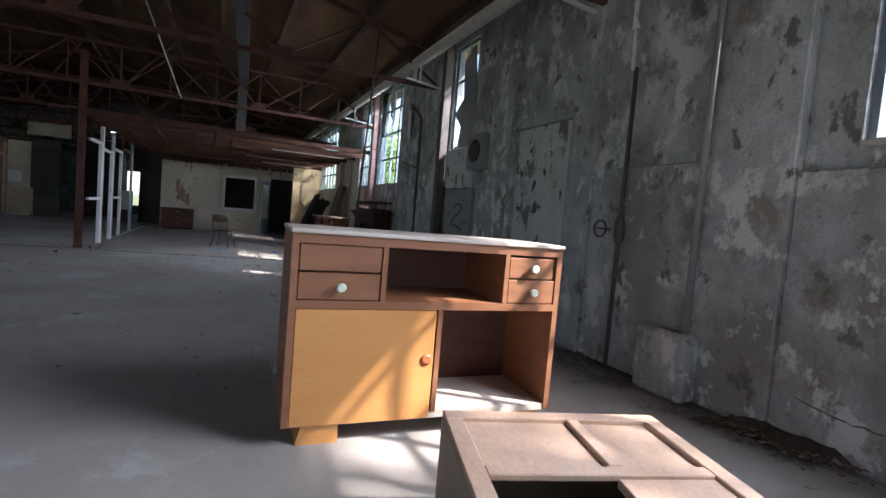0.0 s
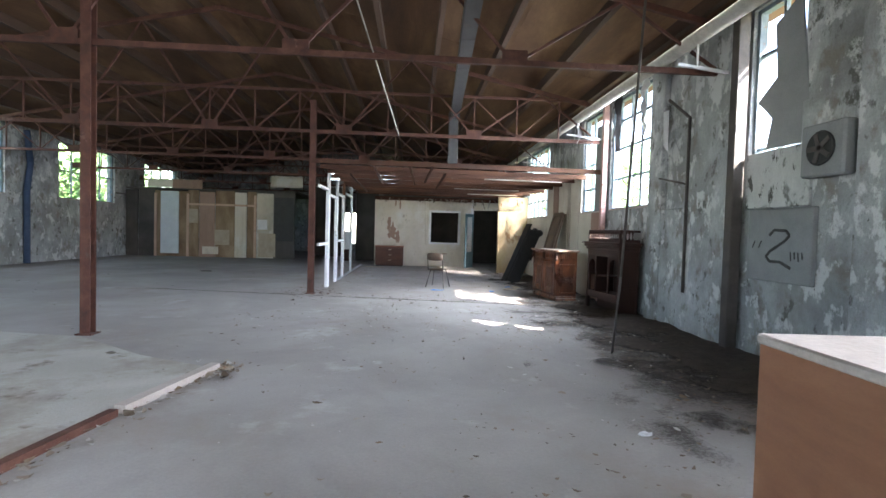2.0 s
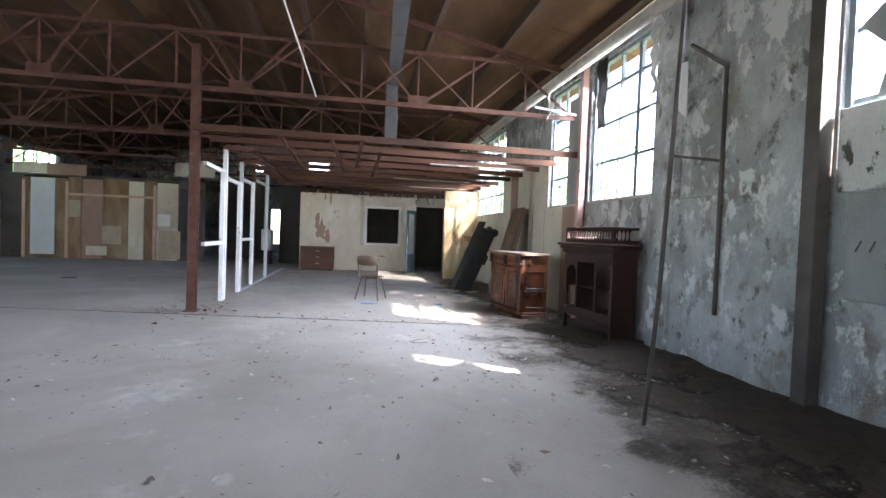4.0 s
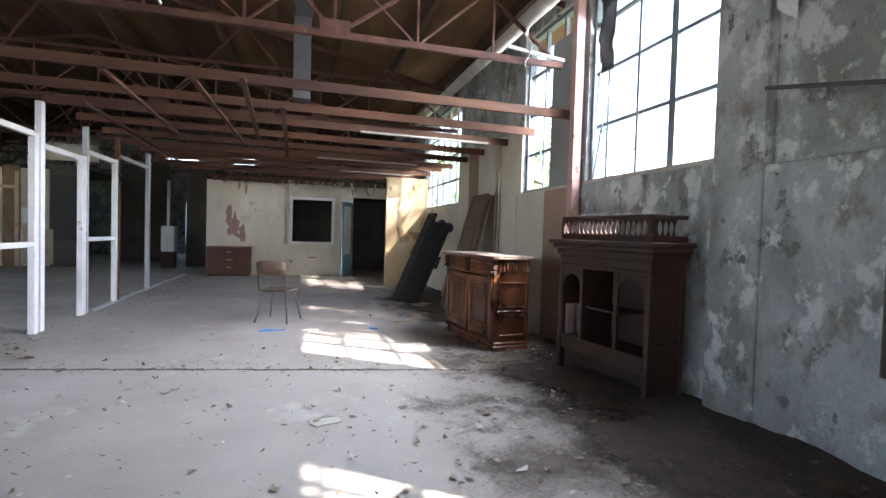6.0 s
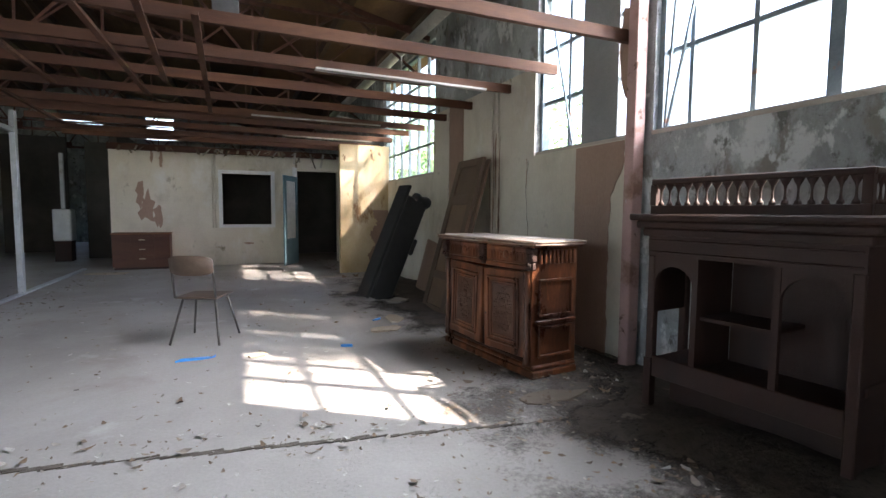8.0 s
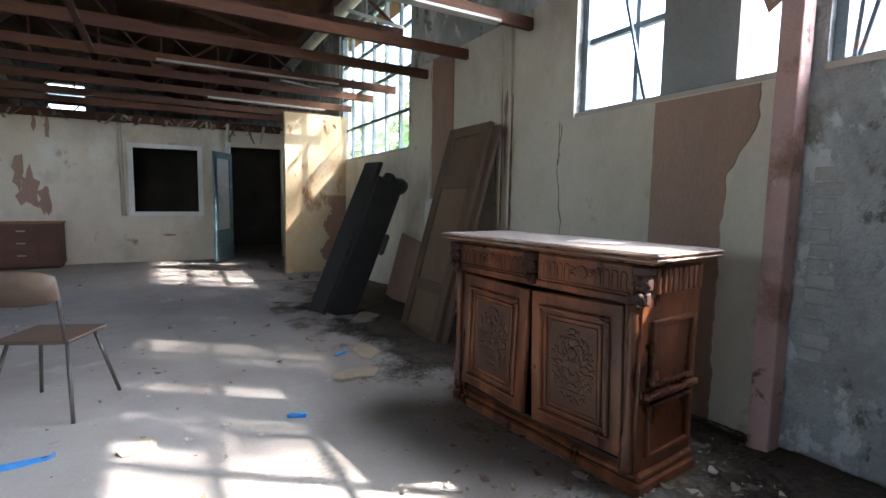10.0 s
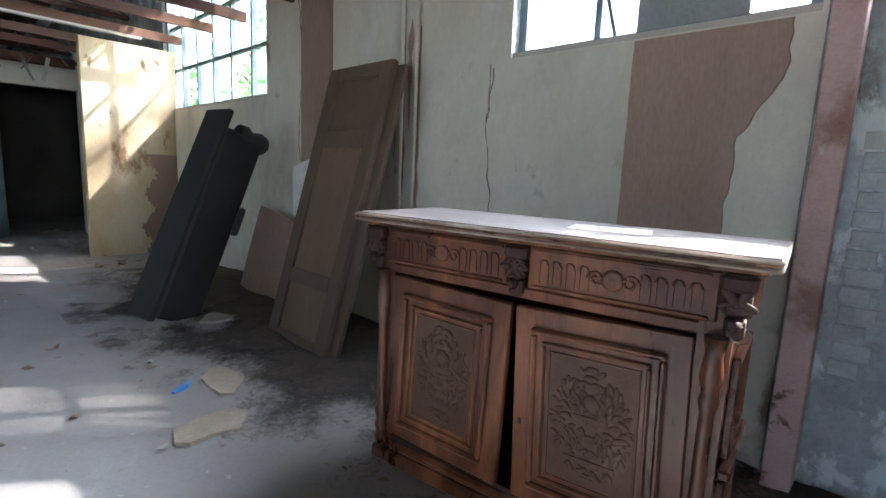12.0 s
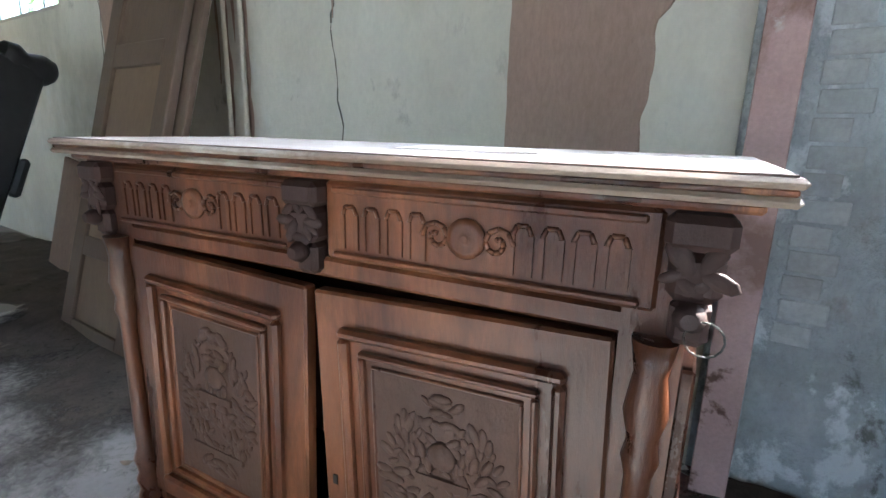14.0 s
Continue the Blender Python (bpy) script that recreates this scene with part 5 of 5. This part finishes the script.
for x in (0.0, HW - 0.04):
    part("gallery_post", B(x, x + 0.04, -0.002, 0.035, 1.276, 1.399), M_DARKWOOD, t)
spin = [(0.018, 1.275), (0.016, 1.29), (0.009, 1.297), (0.006, 1.315), (0.005, 1.345), (0.009, 1.365), (0.02, 1.385), (0.027, 1.4)]
for k in range(18):
    part("spindle", lathe(bmesh.new(), spin, pose(0.065 + k * (HW - 0.13) / 17, 0.015, 0), 8), M_DARKWOOD, t)
for k in range(4):
    part("spindle", lathe(bmesh.new(), spin, pose(HW - 0.015, 0.06 + k * 0.06, 0), 8), M_DARKWOOD, t)
for z in (0.62,):
    part("shelf", B(0.335, 0.74, 0.04, HD - 0.02, z, z + 0.02), M_DARKWOOD, t)

# black bench-like frame leaning on the wall
t = thing("leaning_bench", pose(2.74, 16.70, 0.0, 0, 0, -78) @ pose(0, 0, 0, -24, 0, 0), "black lacquered bench board leaning upended against the wall", "bench")
part("board", B(-0.26, 0.06, -0.05, 0.0, 0.03, 1.80, 0.01), M_BLACK, t)
part("rail", B(-0.02, 0.06, 0.0, 0.36, 0.06, 1.66, 0.02), M_BLACK, t)
bm = bmesh.new()
prof2 = [(0.07, 0.0), (0.085, 0.06), (0.06, 0.12), (0.095, 0.2), (0.085, 0.27), (0.05, 0.3)]
lathe(bm, prof2, pose(0.0, 0.12, 1.68, -90, 0, 0), 12)
part("turned_leg", bm, M_BLACK, t)
part("bracket", B(0.0, 0.07, 0.36, 0.42, 0.85, 1.1, 0.02), M_BLACK, t)

# panelled door leaning on the wall
t = thing("leaning_door", pose(3.30, 15.24, 0.0, 0, 0, -90) @ pose(0, 0, 0.01, -15.4, 0, 0), "brown two-panel wooden door leaning against the cream wall", "door")
PW, PH = 0.72, 2.0
bm = bmesh.new()
for a, b, lo, hi in ((-PW, -PW + 0.12, 0, PH), (-0.12, 0, 0, PH), (-PW + 0.12, -0.12, 0, 0.08), (-PW + 0.12, -0.12, 0.42, 0.52), (-PW + 0.12, -0.12, 1.40, 1.52), (-PW + 0.12, -0.12, PH - 0.1, PH)):
    box(bm, a, b, 0.0, 0.045, lo, hi, 0.004)
part("frame", bm, M_DOORPAN, t)
for lo, hi, mt in ((0.08, 0.42, M_DOORINS), (0.52, 1.40, M_DOORINS), (1.52, PH - 0.1, M_DOORPAN)):
    part("panel", B(-PW + 0.12, -0.12, 0.018, 0.032, lo, hi), mt, t)
part("second_leaf", B(-PW + 0.05, 0.07, 0.05, 0.085, 0, PH - 0.02, 0.004), M_DOORPAN, t)

# school chair facing away down the room
CH = pose(0.75, 15.17, 0, 0, 0, -22)
t = thing("school_chair", CH, "small chair with plywood seat and splayed steel legs", "chair")
bm = B(-0.2, 0.2, -0.19, 0.2, 0.43, 0.448, 0.008)
part("seat", bm, M_CHAIRWOOD, t)
bm = bmesh.new()
rows = []
for i in range(9):
    a = -0.2 + 0.4 * i / 8
    y, drop = -0.25 - 0.04 * (1 - (a / 0.2) ** 2), 0.03 * abs(a / 0.2) ** 4
    rows.append([bm.verts.new(p) for p in ((a, y, 0.66 + drop), (a, y - 0.03, 0.85 - drop), (a, y - 0.018, 0.85 - drop), (a, y + 0.012, 0.66 + drop))])
for A, K in zip(rows, rows[1:]):
    for k in range(4):
        bm.faces.new((A[k], A[(k + 1) % 4], K[(k + 1) % 4], K[k])).smooth = True
bm.faces.new(rows[0])
bm.faces.new(rows[-1][::-1])
part("backrest", bm, M_CHAIRWOOD, t)
for sx in (-1, 1):
    part("leg", tube(bmesh.new(), [(sx * 0.15, 0.14, 0.43), (sx * 0.23, 0.24, 0.0)], 0.011), M_TUBE, t)
    part("leg", tube(bmesh.new(), [(sx * 0.15, -0.12, 0.43), (sx * 0.23, -0.24, 0.0)], 0.011), M_TUBE, t)
    part("back_upright", tube(bmesh.new(), [(sx * 0.15, -0.1, 0.42), (sx * 0.19, -0.2, 0.45), (sx * 0.19, -0.255, 0.80)], 0.011), M_TUBE, t)
part("stretcher", tube(bmesh.new(), [(-0.15, -0.12, 0.42), (0.15, -0.12, 0.42)], 0.01), M_TUBE, t)
part("stretcher", tube(bmesh.new(), [(-0.15, 0.14, 0.42), (0.15, 0.14, 0.42)], 0.01), M_TUBE, t)

# low chest of drawers by the far wall
t = thing("low_chest", pose(-1.32, 21.93, 0) @ Matrix.Diagonal((0.95, 1, 0.96, 1)), "low brown wooden chest with three middle drawers", "chest")
part("body", B(0, 1.12, 0.02, 0.45, 0.05, 0.78, 0.006), M_DESKIN, t)
part("top", B(-0.02, 1.14, 0.0, 0.46, 0.78, 0.81, 0.004), M_DESK, t)
for k in range(3):
    d = part("drawer", B(0.36, 0.80, 0.0, 0.019, 0.12 + 0.21 * k, 0.31 + 0.21 * k, 0.004), M_DESKIN, t)
    part("handle", B(0.52, 0.64, -0.02, 0.0, 0.23 + 0.21 * k, 0.25 + 0.21 * k), M_CARD, d)
part("door", B(0.82, 1.08, 0.0, 0.019, 0.12, 0.74, 0.004), M_DESKIN, t)
part("plinth", B(0.03, 1.09, 0.04, 0.43, 0.0, 0.05), M_DARKWOOD, t)
solid("cardboard_sheet", box(bmesh.new(), -0.35, 0.35, -0.15, 0.15, 0, 0.01, 0, pose(-1.3, 21.35, 0.001, 0, 0, -10)), M_CARD, "flat grey cardboard sheet on the floor", "cardboard")

# ---- litter ----
def flakes(name, n, spots, sizes, mat, label, seed, lift=0.0):
    r = random.Random(seed)
    bm = bmesh.new()
    for _ in range(n):
        x, y = spots(r)
        if 0.8 < x < 2.8 and 3.5 < y < 4.3:
            continue
        s = r.uniform(*sizes) * (0.6 + 0.9 * r.random() ** 3)
        a = r.uniform(0, 6.28)
        d, w = Vector((math.cos(a), math.sin(a), 0)), Vector((-math.sin(a), math.cos(a), 0)) * s * r.uniform(0.3, 0.7)
        c = Vector((x, y, 0.009 + lift))
        curl, tip = r.uniform(0.0, 0.5) * s, r.uniform(-0.4, 0.4) * s
        spine = [c - d * s, c - d * s * 0.3 + w * 0.3, c + d * s * 0.4 + w * 0.2, c + d * s + w * r.uniform(-1, 1)]
        lift_at = [Vector((0, 0, curl + max(tip, 0))), Vector((0, 0, 0.001)), Vector((0, 0, 0.002)), Vector((0, 0, curl))]
        half = [0.25, 1.0, 0.8, 0.15]
        L = [bm.verts.new(p + q + w * k + Vector((0, 0, 0.3 * s * k * r.random()))) for p, q, k in zip(spine, lift_at, half)]
        R = [bm.verts.new(p + q - w * k) for p, q, k in zip(spine, lift_at, half)]
        for i in range(3):
            bm.faces.new((L[i], R[i], R[i + 1], L[i + 1]))
    return tagged(mesh_ob(name, bm, mat), label, "litter", kind="stuff")


flakes("floor_litter", 1500, lambda r: (r.uniform(-2.5, 3.6), 5.0 + 17 * r.random() ** 0.8), (0.007, 0.03), M_DEBRIS, "small curled leaves and plaster scraps strewn over the floor", 1)
flakes("pale_crumbs", 420, lambda r: (r.uniform(-2.0, 3.4), r.gauss(12.8, 2.2)), (0.005, 0.024), M_SLAB, "pale plaster crumbs and paper bits on the floor", 2)
flakes("leaf_drift", 2600, lambda r: (WX - abs(r.gauss(0.0, 0.75)) - 0.03, r.uniform(4.5, 14.0)), (0.01, 0.034), M_LITTER, "brown leaf litter drifted along the foot of the wall", 3, 0.006)
flakes("drift_crumbs", 1100, lambda r: (WX - abs(r.gauss(0.0, 1.1)) - 0.03, r.uniform(6.0, 13.5)), (0.008, 0.032), M_DEBRIS, "brown leaves and pale crumbs over the drifted dirt", 31, 0.008)
flakes("joint_crumbs", 380, lambda r: (lambda v: (v, 12.84 - 0.18 * v + r.gauss(0, 0.12)))(r.uniform(-3.5, 3.0)), (0.006, 0.027), M_DEBRIS, "crumbs gathered along the floor joint", 4)
flakes("partition_crumbs", 300, lambda r: (-1.6 + abs(r.gauss(0, 0.25)), r.uniform(15, 21.5)), (0.006, 0.03), M_DEBRIS, "crumbs gathered along the stud partition", 5)
flakes("joint_leaves", 420, lambda r: (r.uniform(-2.4, 3.2), r.gauss(10.8, 1.1)), (0.011, 0.033), M_DEBRIS, "dry curled leaves and plaster flakes strewn by the floor joint", 51)
flakes("hall_litter", 260, lambda r: (r.uniform(-9, 1.5), r.uniform(6, 24)), (0.008, 0.03), M_DIRT, "dark scraps scattered over the hall floor", 6)


def scrap(name, x, y, rz, w, d, mat, label, category, seed, tilt=4):
    r = random.Random(seed)
    bm = bmesh.new()
    n = 9
    pts = [(math.cos(i * 6.283 / n) * w * r.uniform(0.7, 1.1), math.sin(i * 6.283 / n) * d * r.uniform(0.6, 1.1)) for i in range(n)]
    top = [bm.verts.new((a, b, 0.004 + r.uniform(0, 0.02))) for a, b in pts]
    low = [bm.verts.new((a, b, 0.0)) for a, b in pts]
    bm.faces.new(top)
    bm.faces.new(low[::-1])
    for i in range(n):
        bm.faces.new((top[i], low[i], low[(i + 1) % n], top[(i + 1) % n]))
    ob = mesh_ob(name, bm, mat)
    ob.matrix_world = pose(x, y, 0.001, 0, 0, rz)
    return tagged(ob, label, category)


scrap("blue_plastic", 0.72, 14.46, 10, 0.18, 0.035, M_BLUE, "bright blue torn plastic strip on the floor", "plastic", 1)
scrap("blue_plastic", 2.54, 15.42, 40, 0.08, 0.03, M_BLUE, "bright blue torn plastic scrap on the floor", "plastic", 2)
scrap("blue_plastic", 1.98, 14.4, -20, 0.06, 0.03, M_BLUE, "bright blue torn plastic scrap on the floor", "plastic", 3)
scrap("torn_cardboard", 2.5, 14.91, 30, 0.2, 0.13, M_CARD, "torn brown cardboard lying by the sideboard", "cardboard", 4)
scrap("torn_cardboard", 2.76, 15.37, 70, 0.2, 0.12, M_CARD, "torn brown cardboard lying by the sideboard", "cardboard", 5)
scrap("crumpled_rag", 3.0, 12.6, 0, 0.3, 0.11, M_LITTER, "crumpled dusty rag at the foot of the sideboard", "rag", 6)
scrap("paper_scrap", 1.2, 11.3, 10, 0.14, 0.08, M_SLAB, "flat grey paper scrap on the dusty floor", "paper", 7)
scrap("paper_scrap", 1.45, 4.8, 15, 0.08, 0.045, M_SLAB, "pale paper scrap on the concrete floor", "paper", 8)
scrap("dark_scrap", -6.0, 18.0, 0, 0.2, 0.1, M_DIRT, "dark lump of rubbish on the hall floor", "rubbish", 9)
scrap("dark_scrap", -1.68, 7.82, 0, 0.13, 0.09, M_CARD, "lump of broken edging on the floor", "rubbish", 10)

solid("broken_hardboard", box(bmesh.new(), -0.42, 0.36, -0.012, 0.012, 0, 0.80, 0.004, pose(3.72, 16.9, 0.0, 0, 0, -90) @ pose(0, 0, 0, -12, 8, 0)), M_BARE, "broken brown hardboard leaning behind the bench", "board")
solid("torn_lining_paper", box(bmesh.new(), -0.14, 0.14, -0.004, 0.004, 0, 0.45, 0.0, pose(3.9, 16.5, 0.82, 0, 0, -90) @ pose(0, 0, 0, -8, -14, 0)), M_CLOTH, "torn pale paper hanging from the wall", "paper")
scrap("fallen_plaster", 1.2, 14.38, 30, 0.1, 0.07, M_CARD, "crumpled tan lump of plaster on the floor", "rubble", 12)
scrap("fallen_plaster", 3.3, 16.6, 30, 0.3, 0.2, M_DEBRIS, "loose heap of rubble behind the leaning bench", "rubble", 13)
scrap("fallen_plaster", 2.7, 19.4, 10, 0.35, 0.12, M_DEBRIS, "loose heap of rubble near the doorway", "rubble", 14)
scrap("white_scrap", 1.75, 6.3, 10, 0.05, 0.03, M_WHITE, "small white scrap on the concrete floor", "paper", 15)
flakes("door_rubble", 240, lambda r: (2.9 + abs(r.gauss(0, 0.4)), r.uniform(17.5, 23)), (0.01, 0.05), M_DEBRIS, "plaster crumbs gathered near the doorway", 9)
flakes("edging_rubble", 150, lambda r: (lambda v: (-2.32 + 0.168 * (v - 4.2) + r.gauss(0.05, 0.07), v))(4.4 + 3.6 * r.random() ** 0.5), (0.012, 0.05), M_DEBRIS, "crumbs and splinters along the broken slab edging", 41)
flakes("corner_rubble", 90, lambda r: (r.gauss(-1.68, 0.14), r.gauss(7.7, 0.16)), (0.015, 0.06), M_DEBRIS, "broken bits heaped at the corner of the slab", 42)
flakes("column_crumbs", 160, lambda r: (r.gauss(-2.0, 0.3), r.gauss(13.5, 0.4)), (0.012, 0.05), M_LITTER, "dead leaves and crumbs round the foot of a column", 43)
flakes("desk_crumbs", 220, lambda r: (r.uniform(0.4, 3.6), r.uniform(4.2, 6.5)), (0.008, 0.03), M_LITTER, "dead leaf scraps on the floor behind the cabinet", 44)
flakes("heap_leaves", 160, lambda r: (WX - 0.1 - abs(r.gauss(0, 0.16)), r.gauss(2.95, 0.25)), (0.012, 0.045), M_LITTER, "dead leaves on the dirt heap by the wall", 45, 0.03)

# torn dark cloth caught in the top of the tall window
r = random.Random(4)
bm = bmesh.new()
prev = None
for k in range(15):
    z = 4.07 - 0.075 * k
    c, w = 12.5 + 0.03 * math.sin(k * 0.8) + r.uniform(-0.01, 0.01), 0.20 - 0.004 * k + r.uniform(-0.02, 0.02)
    row = [bm.verts.new((WX - 0.012 + 0.012 * math.sin(k * 0.9 + q), c + (q - 2) * w / 2.6, z + r.uniform(-0.008, 0.008))) for q in range(5)]
    if prev:
        for q in range(4):
            bm.faces.new((prev[q], prev[q + 1], row[q + 1], row[q])).smooth = True
    prev = row
bmesh.ops.solidify(bm, geom=bm.faces[:], thickness=0.004)
solid("torn_cloth", bm, M_BLACK, "torn dark cloth hanging from the top of a tall window", "cloth")
bm = bmesh.new()
front = [bm.verts.new((WX - 0.125, y, z)) for y, z in ((10.52, 3.3), (10.36, 3.3), (10.34, 2.66), (10.48, 2.78))]
back = [bm.verts.new((WX - 0.117, v.co.y, v.co.z)) for v in front]
bm.faces.new(front)
bm.faces.new(back[::-1])
for i in range(4):
    bm.faces.new((front[i], back[i], back[(i + 1) % 4], front[(i + 1) % 4]))
solid("hanging_sheet", bm, M_WHITE, "pale broken sheet hanging flat against the plaster", "sheet")

# torn hardboard tongue beside the column, and loose bars leaning in the windows
bm = bmesh.new()
edge = [(13.16, 2.95), (12.99, 2.9), (12.98, 2.5), (13.03, 2.24), (13.09, 2.2), (13.14, 2.32), (13.19, 2.6)]
front = [bm.verts.new((WX - 0.03 - 0.03 * (2.95 - z), y, z)) for y, z in edge]
back = [bm.verts.new((v.co.x + 0.006, v.co.y, v.co.z)) for v in front]
bm.faces.new(front)
bm.faces.new(back[::-1])
for i in range(len(edge)):
    j = (i + 1) % len(edge)
    bm.faces.new((front[i], back[i], back[j], front[j]))
solid("torn_hardboard", bm, M_BARE, "torn brown hardboard tongue hanging beside a window", "board")
for a, b in (((14.22, 3.2), (13.86, 1.92)), ((12.66, 3.3), (12.74, 1.92)), ((12.5, 2.9), (12.72, 1.92))):
    solid("loose_bar", bar(bmesh.new(), (WX + 0.03, a[0], a[1]), (WX + 0.02, b[0], b[1]), 0.018), M_SASH, "loose thin bar leaning across a broken window", "bar")
